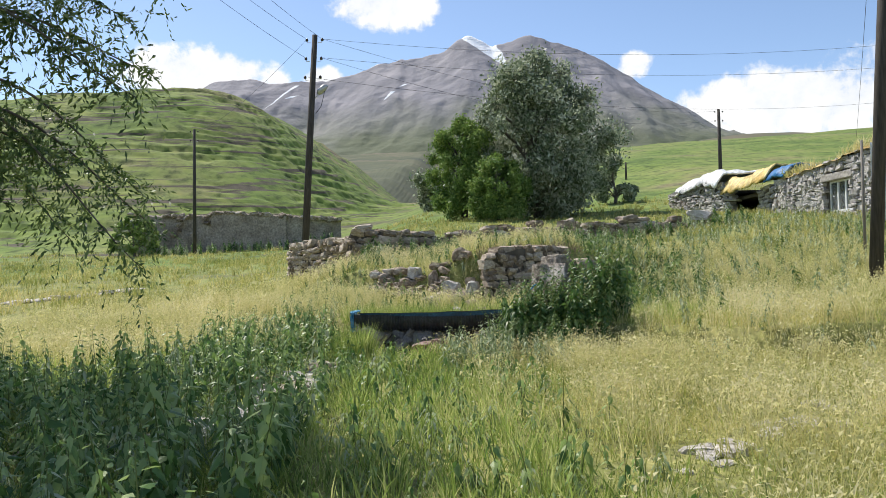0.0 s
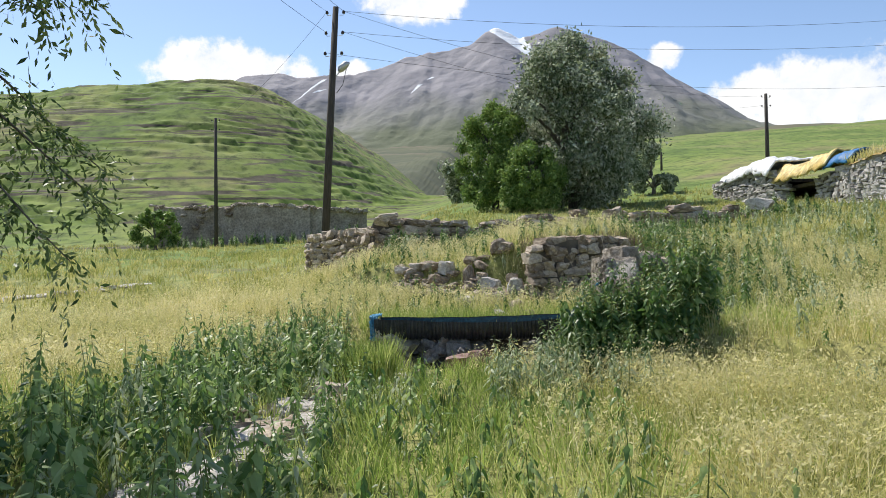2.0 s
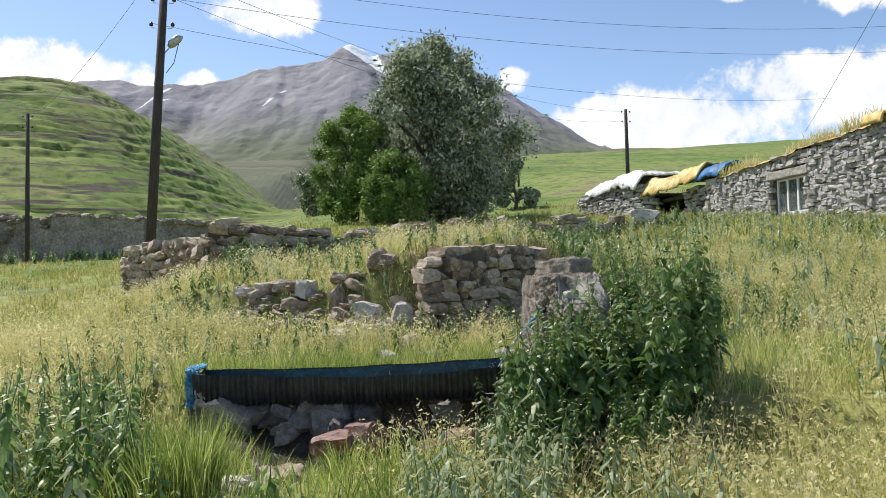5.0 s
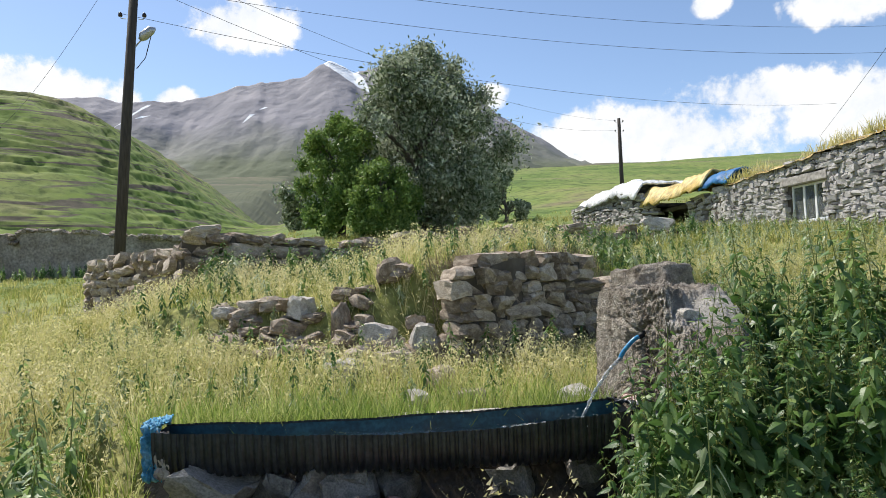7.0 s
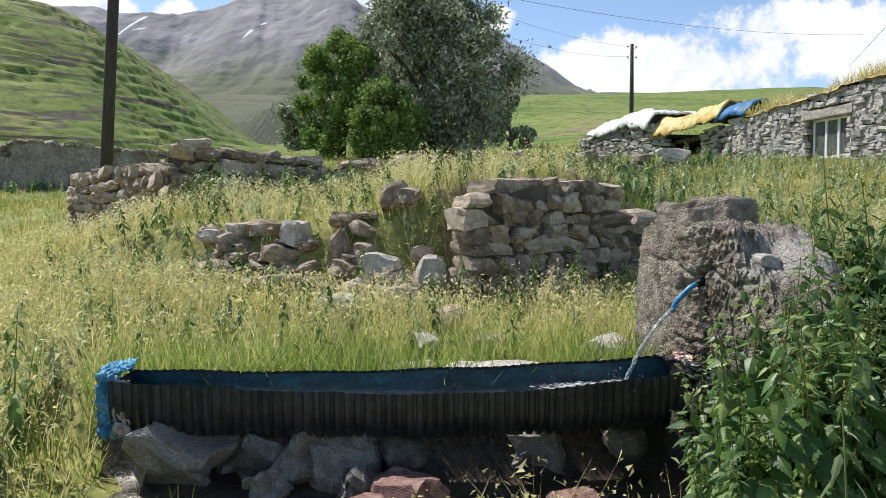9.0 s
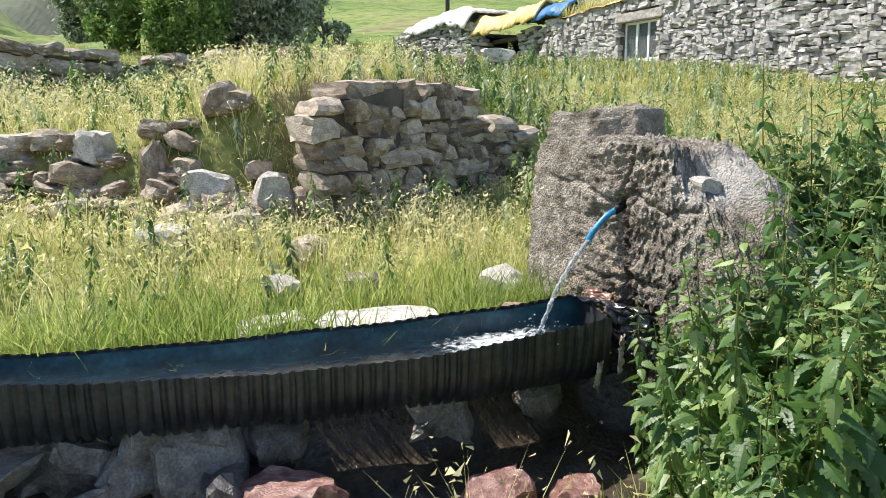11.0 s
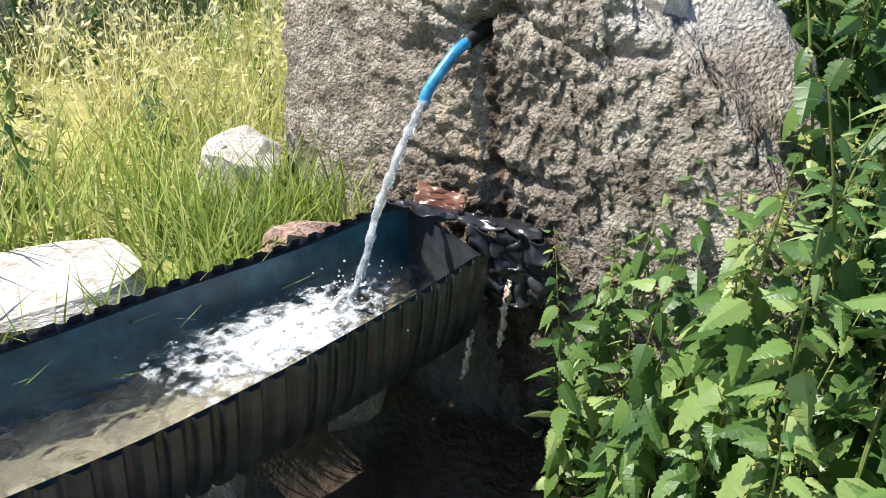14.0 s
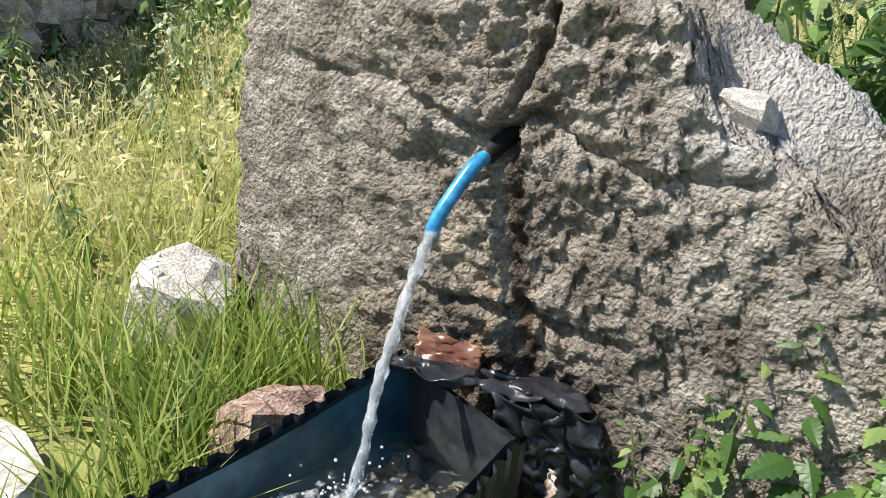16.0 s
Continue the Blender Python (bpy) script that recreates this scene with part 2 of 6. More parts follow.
def water_material():
    m = bpy.data.materials.new("spring_water")
    m.use_nodes = True
    b = m.node_tree.nodes["Principled BSDF"]
    b.inputs["Base Color"].default_value = (0.86, 0.93, 0.92, 1)
    b.inputs["Transmission Weight"].default_value = 1.0
    b.inputs["Roughness"].default_value = 0.03
    b.inputs["IOR"].default_value = 1.33
    t = m.node_tree
    n = t.nodes.new("ShaderNodeTexNoise")
    n.inputs["Scale"].default_value, n.inputs["Detail"].default_value = 22, 4
    tc = t.nodes.new("ShaderNodeTexCoord")
    t.links.new(tc.outputs["Object"], n.inputs["Vector"])
    bp = t.nodes.new("ShaderNodeBump")
    bp.inputs["Strength"].default_value, bp.inputs["Distance"].default_value = 0.8, 0.02
    t.links.new(n.outputs[0], bp.inputs["Height"])
    t.links.new(bp.outputs[0], b.inputs["Normal"])
    return m


def glass_material():
    m = bpy.data.materials.new("window_glass")
    m.use_nodes = True
    b = m.node_tree.nodes["Principled BSDF"]
    b.inputs["Base Color"].default_value = (0.8, 0.85, 0.86, 1)
    b.inputs["Transmission Weight"].default_value = 0.9
    b.inputs["Roughness"].default_value = 0.02
    return m


M["water"] = water_material()
M["glass"] = glass_material()


def jet_material():
    """Churned falling water: clear and white by turns."""
    m = material("churned_water", [(0.55, 0.60, 0.62), (0.95, 0.97, 0.98)], 45, 0.08, 0.5, 60, spec=0.6, bump_dist=0.006, stretch=(1, 1, 0.35))
    m.node_tree.nodes["Principled BSDF"].inputs["Transmission Weight"].default_value = 0.72
    m.node_tree.nodes["Principled BSDF"].inputs["IOR"].default_value = 1.33
    return m


def foam_sheet_material():
    m = material("foam_sheet", [(0.75, 0.79, 0.81), (0.93, 0.95, 0.96)], 40, 0.35, 0.6, 80, spec=0.5, bump_dist=0.008)
    t = m.node_tree
    geo = t.nodes.new("ShaderNodeNewGeometry")
    n = t.nodes.new("ShaderNodeTexNoise")
    n.inputs["Scale"].default_value, n.inputs["Detail"].default_value, n.inputs["Roughness"].default_value = 24, 9, 0.66
    t.links.new(geo.outputs["Position"], n.inputs["Vector"])
    v = t.nodes.new("ShaderNodeVectorMath")
    v.operation = "MULTIPLY_ADD"
    v.inputs[1].default_value, v.inputs[2].default_value = (3.0, 5.6, 0), (-3.0 * 0.36, 5.6 * 0.15, 0)
    t.links.new(geo.outputs["Position"], v.inputs[0])
    L = t.nodes.new("ShaderNodeVectorMath")
    L.operation = "LENGTH"
    t.links.new(v.outputs[0], L.inputs[0])
    k = t.nodes.new("ShaderNodeMath")
    k.operation = "MULTIPLY_ADD"
    k.inputs[1].default_value, k.inputs[2].default_value = -0.30, 0.67
    t.links.new(L.outputs["Value"], k.inputs[0])
    d = t.nodes.new("ShaderNodeMath")
    d.operation = "SUBTRACT"
    t.links.new(k.outputs[0], d.inputs[0])
    t.links.new(n.outputs[0], d.inputs[1])
    r = t.nodes.new("ShaderNodeMapRange")
    r.inputs[1].default_value, r.inputs[2].default_value = -0.10, 0.24
    t.links.new(d.outputs[0], r.inputs[0])
    clear_ = t.nodes.new("ShaderNodeBsdfTransparent")
    ms = t.nodes.new("ShaderNodeMixShader")
    t.links.new(r.outputs[0], ms.inputs[0])
    t.links.new(clear_.outputs[0], ms.inputs[1])
    t.links.new(t.nodes["Principled BSDF"].outputs[0], ms.inputs[2])
    t.links.new(ms.outputs[0], t.nodes["Material Output"].inputs[0])
    return m


M["jet"] = jet_material()
M["foam_sheet"] = foam_sheet_material()
M["foam"] = material("white_foam", [(0.70, 0.74, 0.76), (0.9, 0.92, 0.93)], 40, 0.3, 0.6, 70, translucent=0.42, spec=0.5, bump_dist=0.01)


# ---------------- mesh helpers ----------------
def mesh_np(name, verts, faces, mat, smooth=False):
    """verts: n x 3; faces: list of index arrays (m x 3 or m x 4)."""
    me = bpy.data.meshes.new(name)
    verts = np.asarray(verts, dtype=np.float32)
    counts = [np.full(len(f), f.shape[1], dtype=np.int32) for f in faces]
    flat = np.concatenate([np.asarray(f, dtype=np.int32).ravel() for f in faces])
    count = np.concatenate(counts)
    me.vertices.add(len(verts))
    me.vertices.foreach_set("co", verts.ravel())
    me.loops.add(len(flat))
    me.loops.foreach_set("vertex_index", flat)
    me.polygons.add(len(count))
    me.polygons.foreach_set("loop_start", np.concatenate(([0], np.cumsum(count)[:-1])).astype(np.int32))
    me.polygons.foreach_set("loop_total", count)
    me.polygons.foreach_set("use_smooth", np.full(len(count), smooth))
    me.update(calc_edges=True)
    me.materials.append(mat)
    return me


def mesh_bm(name, bm, mat, smooth=False):
    me = bpy.data.meshes.new(name)
    bmesh.ops.recalc_face_normals(bm, faces=bm.faces)
    bm.to_mesh(me)
    bm.free()
    for p in me.polygons:
        p.use_smooth = smooth
    me.materials.append(mat)
    return me


def part(name, data, mat, parent, label="", smooth=False):
    me = mesh_bm(name, data, mat, smooth) if isinstance(data, bmesh.types.BMesh) else data
    ob = new(name, me)
    ob.parent = parent
    if label:
        tagged(ob, label)
    return ob


def thing(name, label, category, at=(0, 0, 0), group="", kind="", data=None):
    ob = new(name, data)
    ob.location = at
    return tagged(ob, label, category, group, kind)


def grid_faces(nu, nv, close_u=False):
    """Quads of a grid with nv rows of nu points."""
    u = np.arange(nu if close_u else nu - 1)
    v = np.arange(nv - 1)
    U, V = np.meshgrid(u, v)
    U, V = U.ravel(), V.ravel()
    U1 = (U + 1) % nu
    return np.stack([V * nu + U, V * nu + U1, (V + 1) * nu + U1, (V + 1) * nu + U], 1)


def box(bm, x0, y0, z0, x1, y1, z1, bevel=0.0):
    r = bmesh.ops.create_cube(bm, size=1.0, matrix=Matrix.LocRotScale(((x0 + x1) / 2, (y0 + y1) / 2, (z0 + z1) / 2), None, (abs(x1 - x0), abs(y1 - y0), abs(z1 - z0))))
    if bevel:
        edges = list({e for v in r["verts"] for e in v.link_edges})
        bmesh.ops.bevel(bm, geom=edges, offset=bevel, segments=2, affect="EDGES")
    return bm


def tube(points, radii, sides=10, caps=True):
    """A tube along points with a radius at each."""
    pts = [Vector(p) for p in points]
    rows = []
    up = Vector((0.13, 0.21, 0.97))
    for i, p in enumerate(pts):
        d = (pts[min(i + 1, len(pts) - 1)] - pts[max(i - 1, 0)]).normalized()
        a = d.cross(up)
        if a.length < 1e-3:
            a = d.cross(Vector((1, 0, 0)))
        a.normalize()
        b = d.cross(a)
        rows.append([p + (a * math.cos(k) + b * math.sin(k)) * radii[i] for k in (2 * math.pi * j / sides for j in range(sides))])
    bm = bmesh.new()
    vs = [[bm.verts.new(p) for p in r] for r in rows]
    for r0, r1 in zip(vs, vs[1:]):
        for j in range(sides):
            bm.faces.new((r0[j], r0[(j + 1) % sides], r1[(j + 1) % sides], r1[j]))
    if caps:
        bm.faces.new(vs[0])
        bm.faces.new(vs[-1])
    return bm


def sstep(a, b, x):
    t = np.clip((x - a) / (b - a), 0, 1)
    return t * t * (3 - 2 * t)


def fbm(x, y, seed, octaves=4):
    """Smooth value noise on arrays, about -1 to 1."""
    total, amp = np.zeros(np.broadcast(x, y).shape), 1.0
    for o in range(octaves):
        xi, yi = np.floor(x).astype(np.int64), np.floor(y).astype(np.int64)
        fx, fy = x - xi, y - yi
        fx, fy = fx * fx * (3 - 2 * fx), fy * fy * (3 - 2 * fy)

        def rnd(i, j):
            n = (i * 374761393 + j * 668265263 + (seed + o) * 982451653) & 0x7FFFFFFF
            n = ((n ^ (n >> 13)) * 1274126177) & 0x7FFFFFFF
            return ((n ^ (n >> 16)) & 0xFFFF) / 32767.5 - 1.0
        v = (rnd(xi, yi) * (1 - fx) + rnd(xi + 1, yi) * fx) * (1 - fy) + (rnd(xi, yi + 1) * (1 - fx) + rnd(xi + 1, yi + 1) * fx) * fy
        total = total + amp * v
        amp *= 0.5
        x, y = x * 2.03 + 17.1, y * 2.03 - 9.7
    return total / 1.8


# ---------------- ground ----------------
def line_y(x):
    """The edge of the terrace: the tumbled stones and the ruined wall."""
    return np.interp(x, [-6, -2.4, -0.5, 0.5, 2.2, 3.2, 6], [7.5, 5.1, 3.75, 3.55, 4.3, 4.9, 6.5])


def trough_line(x):
    """The far rim of the trough, slightly bowed."""
    return 0.02 - 0.0714 * (x - 0.9) + 0.0437 * (x - 0.9) * (x + 0.5)


def bed_x(y):
    """The middle of the stony stream bed below the trough."""
    return np.interp(y, [-9, -5.5, -4, -2.4, -0.5], [-3.4, -2.75, -2.75, -2.5, -1.2])


def height(x, y):
    x, y = np.asarray(x, float), np.asarray(y, float)
    edge = trough_line(np.clip(x, -2.6, 1.0)) - 0.01
    edge = np.where(x < -2.6, 0.62 - 1.0 * (x + 2.6), edge)
    edge = np.where(x > 1.0, 0.0 - 1.2 * np.clip(x - 1.0, 0, 3), edge)
    z = 0.42 * sstep(-0.10, 0.22, y - edge) * sstep(-9, -2.0, x)
    slope = 0.060 + 0.045 * sstep(-16, 2, x) + 0.05 * sstep(5, 40, x)
    run = np.clip(y - 0.9, 0, None)
    z = z + slope * np.minimum(run, 260)
    z = z + 0.080 * np.clip(x - 2.6, 0, 9) * sstep(-13, 4, y) * (1 - 0.9 * sstep(14, 36, y))
    # low terrace behind the stones
    d = y - line_y(x)
    z = z + 0.52 * sstep(-0.25, 0.45, d) * (1 - 0.75 * sstep(2.5, 9, d)) * sstep(-5.5, -2.5, x) * (1 - sstep(3.5, 6.5, x))
    z = z + 0.55 * sstep(-0.05, 0.6, d) * (1 - sstep(1.6, 5, d)) * sstep(-1.3, 0.4, x) * (1 - sstep(2.2, 4, x))
    # stream bed down from the trough
    bed = bed_x(y)
    z = z - 0.16 * np.exp(-((x - bed) / 0.7) ** 2) * sstep(-10, -7, y) * (1 - sstep(-0.3, 0.1, y))
    z = z - 0.10 * np.exp(-(((x + 0.3) / 1.3) ** 2 + ((y + 0.55) / 0.45) ** 2))
    # hill on one side, valley flanks on the other
    hill = sstep(2, -45, x) * sstep(56, 128, y)
    z = z + 27.5 * hill + 1.4 * hill * fbm(x / 16, y / 14, 5)
    # sheep terraces: treads with short steep risers, broken up along the slope
    for pitch, seed, share in ((1.9, 8, 0.62), (1.05, 14, 0.6)):
        u = z / pitch + 1.5 * fbm(x / 21, y / 17, seed) + 0.35 * fbm(x / 3.5, y / 3.5, seed + 1) + 0.25 * x / 9 * (1 if seed == 8 else -0.6)
        f = u - np.floor(u)
        stair = np.where(f < 0.8, 0.28 * f, 0.224 + (f - 0.8) * 3.88)
        z = z + share * pitch * (stair - f) * sstep(0.0, 0.12, hill) * sstep(-0.15, 0.3, fbm(x / 9, y / 6, seed + 3))
    z = z + hill * 0.22 * fbm(x / 1.6, y / 1.6, 19)
    z = z + np.clip(x - 20, 0, 160) * 0.055 * sstep(30, 240, y)
    far = np.clip(y - 300, 0, None)
    z = z - 16 * sstep(250, 330, y) + 0.165 * far + 9 * sstep(330, 800, y) * fbm(x / 130, y / 150, 11)
    z = z + 18 * sstep(120, 260, x) * np.exp(-((y - 600) / 90) ** 2)
    # unevenness
    z = z + 0.05 * fbm(x / 1.7, y / 1.7, 3) + 0.15 * fbm(x / 9, y / 9, 4) * sstep(6, 20, np.hypot(x, y + 3))
    z = z + 0.9 * fbm(x / 25, y / 25, 6) * sstep(25, 90, np.hypot(x, y))
    return z


def axis(lo, hi, fine_lo, fine_hi, step, grow):
    mid = list(np.arange(fine_lo, fine_hi, step))
    up, s = [fine_hi], step
    while up[-1] < hi:
        s *= grow
        up.append(up[-1] + s)
    down, s = [fine_lo], step
    while down[-1] > lo:
        s *= grow
        down.append(down[-1] - s)
    return np.array(down[:0:-1] + mid + up)


GX = np.unique(np.concatenate([axis(-2200, 2200, -9, 9, 0.12, 1.055), np.arange(-75, -9, 0.7)]).round(3))
GY = np.unique(np.concatenate([axis(-900, 2100, -16, 9, 0.12, 1.045), np.arange(52, 132, 0.36)]).round(3))
XX, YY = np.meshgrid(GX, GY)
gv = np.stack([XX.ravel(), YY.ravel(), height(XX, YY).ravel()], 1)
ground = thing("ground", "grassy hillside ground of earth, turf and trodden soil", "ground", kind="structure",
               data=mesh_np("ground", gv, [grid_faces(len(GX), len(GY))], M["soil"], True))


def ground_material():
    """Earth near by, turf on the slopes: one blend by place."""
    m = M["soil"].copy()
    m.name = "hillside"
    t = m.node_tree
    b = t.nodes["Principled BSDF"]
    near = b.inputs["Base Color"].links[0].from_socket
    geo = t.nodes.new("ShaderNodeNewGeometry")
    sp = t.nodes.new("ShaderNodeSeparateXYZ")
    t.links.new(geo.outputs["Position"], sp.inputs[0])

    def noise_ramp(scale, stops, vec=None, detail=8, lo=0.32, hi=0.68):
        n = t.nodes.new("ShaderNodeTexNoise")
        n.inputs["Scale"].default_value, n.inputs["Detail"].default_value, n.inputs["Roughness"].default_value = scale, detail, 0.62
        t.links.new(vec or geo.outputs["Position"], n.inputs["Vector"])
        r = t.nodes.new("ShaderNodeValToRGB")
        while len(r.color_ramp.elements) < len(stops):
            r.color_ramp.elements.new(0.5)
        for i, c in enumerate(stops):
            r.color_ramp.elements[i].position = lo + (hi - lo) * i / (len(stops) - 1)
            r.color_ramp.elements[i].color = (*c, 1)
        t.links.new(n.outputs[0], r.inputs[0])
        return r.outputs[0]

    def blend(f, a, c, kind="MIX"):
        x = t.nodes.new("ShaderNodeMix")
        x.data_type, x.blend_type = "RGBA", kind
        if isinstance(f, float):
            x.inputs[0].default_value = f
        else:
            t.links.new(f, x.inputs[0])
        t.links.new(a, x.inputs[6])
        t.links.new(c, x.inputs[7])
        return x.outputs[2]

    def span(v, lo, hi):
        r = t.nodes.new("ShaderNodeMapRange")
        r.inputs[1].default_value, r.inputs[2].default_value = lo, hi
        t.links.new(v, r.inputs[0])
        return r.outputs[0]
    turf = noise_ramp(0.045, [(0.085, 0.135, 0.024), (0.13, 0.19, 0.036), (0.19, 0.225, 0.06), (0.20, 0.17, 0.09)])
    tufts = noise_ramp(0.55, [(0.30, 0.36, 0.28), (1.0, 1.0, 1.0), (1.3, 1.25, 1.1)])
    turf = blend(1.0, turf, tufts, "MULTIPLY")
    # sheep terrace edges: bare earth, coloured dark for the shade of the steps
    mp = t.nodes.new("ShaderNodeMapping")
    mp.inputs["Scale"].default_value = (0.05, 0.05, 0.85)
    t.links.new(geo.outputs["Position"], mp.inputs[0])
    shaded_scars = t.nodes.new("ShaderNodeTexNoise")
    shaded_scars.inputs["Scale"].default_value, shaded_scars.inputs["Detail"].default_value, shaded_scars.inputs["Roughness"].default_value = 1.0, 6, 0.6
    shaded_scars.inputs["Distortion"].default_value = 1.3
    t.links.new(mp.outputs[0], shaded_scars.inputs["Vector"])
    earth = noise_ramp(0.8, [(0.05, 0.045, 0.03), (0.12, 0.10, 0.07)])
    hillside = t.nodes.new("ShaderNodeMath")
    hillside.operation = "MULTIPLY"
    t.links.new(span(shaded_scars.outputs[0], 0.545, 0.60), hillside.inputs[0])
    t.links.new(span(sp.outputs[0], 0.0, -12.0), hillside.inputs[1])
    turf = blend(hillside.outputs[0], turf, earth)
    far = noise_ramp(0.006, [(0.055, 0.065, 0.045), (0.10, 0.11, 0.06), (0.17, 0.14, 0.10)])
    turf = blend(span(sp.outputs[1], 280.0, 420.0), turf, far)
    near = blend(span(sp.outputs[1], 8.0, 30.0), near, turf)
    t.links.new(near, b.inputs["Base Color"])
    return m


ground.data.materials[0] = ground_material()


def gz(x, y):
    return float(height(x, y))


# ---------------- mountain ----------------
def build_mountain():
    xs, ys = np.linspace(-1700, 1750, 420), np.linspace(1700, 2900, 190)
    X, Y = np.meshgrid(xs, ys)
    ridge = np.interp(xs, [-1700, -920, -704, -560, -421, -250, -152, 10, 90, 175, 310, 400, 518, 640, 780, 912, 1120, 1750],
                      [420, 590, 648, 630, 622, 672, 690, 725, 772, 742, 768, 740, 690, 620, 530, 452, 330, 230])
    R = np.broadcast_to(ridge, X.shape) + 14 * fbm(X / 70, Y * 0, 21)
    d = np.abs(Y - 2500) / 800
    prof = np.where(Y < 2500, (1 - np.clip(d, 0, 1)) ** 1.25, 1 - 0.8 * d)
    foot = 196 + 20 * fbm(X / 260, Y / 260, 25)
    Z = foot + (R - foot) * prof
    gully = 1 - np.abs(fbm(X / 120 + 0.5 * fbm(X / 300, Y / 300, 31), Y / 420, 22, 5))
    spur = 1 - np.abs(fbm(X / 330, Y / 600, 27, 3))
    k = np.clip(prof, 0, 1) * (1 - np.clip(prof, 0, 1)) * 4
    Z = Z + k * ((gully - 0.75) * 40 + (spur - 0.7) * 80) + 3 * fbm(X / 28, Y / 28, 23)
    me = mesh_np("mountain", np.stack([X.ravel(), Y.ravel(), Z.ravel()], 1), [grid_faces(len(xs), len(ys))], M["soil"], True)
    # rock tones lightened and tinted bluish, with the distance haze in the colour
    m = material("hazy_mountain_rock", [(0.18, 0.175, 0.195), (0.26, 0.25, 0.27), (0.34, 0.32, 0.335)], 0.007, 0.95, 0.5, 0.02, bump_dist=20, detail=8)
    t = m.node_tree
    b = t.nodes["Principled BSDF"]
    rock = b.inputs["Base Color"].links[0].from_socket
    geo = t.nodes.new("ShaderNodeNewGeometry")
    sp = t.nodes.new("ShaderNodeSeparateXYZ")
    t.links.new(geo.outputs["Position"], sp.inputs[0])
    n = t.nodes.new("ShaderNodeTexNoise")
    n.inputs["Scale"].default_value, n.inputs["Detail"].default_value = 0.008, 9
    t.links.new(geo.outputs["Position"], n.inputs["Vector"])

    def mth(op, a, c):
        q = t.nodes.new("ShaderNodeMath")
        q.operation = op
        for i, v in enumerate((a, c)):
            if isinstance(v, (int, float)):
                q.inputs[i].default_value = v
            else:
                t.links.new(v, q.inputs[i])
        return q.outputs[0]

    def span(v, lo, hi):
        r = t.nodes.new("ShaderNodeMapRange")
        r.inputs[1].default_value, r.inputs[2].default_value = lo, hi
        t.links.new(v, r.inputs[0])
        return r.outputs[0]

    def blend(f, a, colour):
        x = t.nodes.new("ShaderNodeMix")
        x.data_type = "RGBA"
        t.links.new(f, x.inputs[0])
        t.links.new(a, x.inputs[6])
        x.inputs[7].default_value = (*colour, 1)
        return x.outputs[2]
    wob = mth("MULTIPLY", mth("SUBTRACT", n.outputs[0], 0.5), 190.0)
    green = span(mth("ADD", sp.outputs[2], wob), 520.0, 330.0)
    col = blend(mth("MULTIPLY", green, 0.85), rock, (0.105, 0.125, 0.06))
    # snow gullies: (x at top, top z, x at bottom, bottom z, half width)
    for xt, zt, xb, zb, w in ((105, 775, 200, 640, 42), (165, 745, 208, 630, 24), (-300, 668, -330, 648, 16), (-210, 690, -240, 672, 12), (-480, 610, -560, 500, 8), (-470, 560, -500, 545, 14), (-150, 540, -175, 505, 8), (-110, 575, -130, 560, 7)):
        slope = (xb - xt) / (zb - zt)
        centre = mth("ADD", mth("MULTIPLY", mth("SUBTRACT", sp.outputs[2], zt), slope), xt)
        dist = mth("ABSOLUTE", mth("SUBTRACT", mth("ADD", sp.outputs[0], mth("MULTIPLY", wob, 0.22)), centre), 0)
        frac = mth("DIVIDE", mth("SUBTRACT", sp.outputs[2], zb), zt - zb)
        width = mth("MULTIPLY", mth("ADD", mth("MULTIPLY", frac, 0.8), 0.2), w)
        inside = span(mth("SUBTRACT", width, dist), -1.0, 3.0)
        f = mth("MULTIPLY", inside, mth("MULTIPLY", span(frac, 0.0, 0.06), span(frac, 1.05, 0.97)))
        col = blend(f, col, (0.82, 0.84, 0.87))
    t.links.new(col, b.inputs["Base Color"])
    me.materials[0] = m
    return thing("mountain", "bare grey mountain with snow gullies and green lower slopes", "mountain", kind="structure", data=me)


build_mountain()


# ---------------- stones and dry walls ----------------
rng = random.Random(7)


def stone_mesh(name, seed, mat, cuts=2, rough=0.16, boxy=0.55):
    """A rough block of about unit size, with rounded worn edges."""
    bm = bmesh.new()
    bmesh.ops.create_cube(bm, size=1.0)
    bmesh.ops.subdivide_edges(bm, edges=bm.edges[:], cuts=cuts, use_grid_fill=True)
    off = Vector((seed * 3.7, seed * 1.3, seed * 7.1))
    for v in bm.verts:
        c = v.co.copy()
        r = c.normalized() * 0.56
        p = c * boxy + r * (1 - boxy)
        p += noise.noise_vector(c * 1.4 + off) * rough
        p += noise.noise_vector(c * 4.0 + off) * rough * 0.35
        v.co = p
    return mesh_bm(name, bm, mat, False)


WALL_STONES = [stone_mesh("stone", i, M["stone"], 2, 0.20, 0.62) for i in range(14)]
PALE_STONES = [stone_mesh("pale_stone", 20 + i, M["stone_white"], 3, 0.2, 0.5) for i in range(6)]
BIG_STONES = [stone_mesh("stone", 40 + i, M["stone"], 3, 0.22, 0.6) for i in range(8)]
WET_STONES = [stone_mesh("wet_stone", 60 + i, M["wet_stone"], 4, 0.34, 0.42) for i in range(6)]
RED_STONES = [stone_mesh("red_stone", 80 + i, M["stone_red"], 4, 0.2, 0.55) for i in range(3)]
WETRED_STONES = [stone_mesh("wet_red_stone", 90 + i, M["wet_red"], 4, 0.2, 0.55) for i in range(3)]
FALLEN = [stone_mesh("fallen_stone", 120 + i, M["stone"], 3, 0.24, 0.36) for i in range(8)]
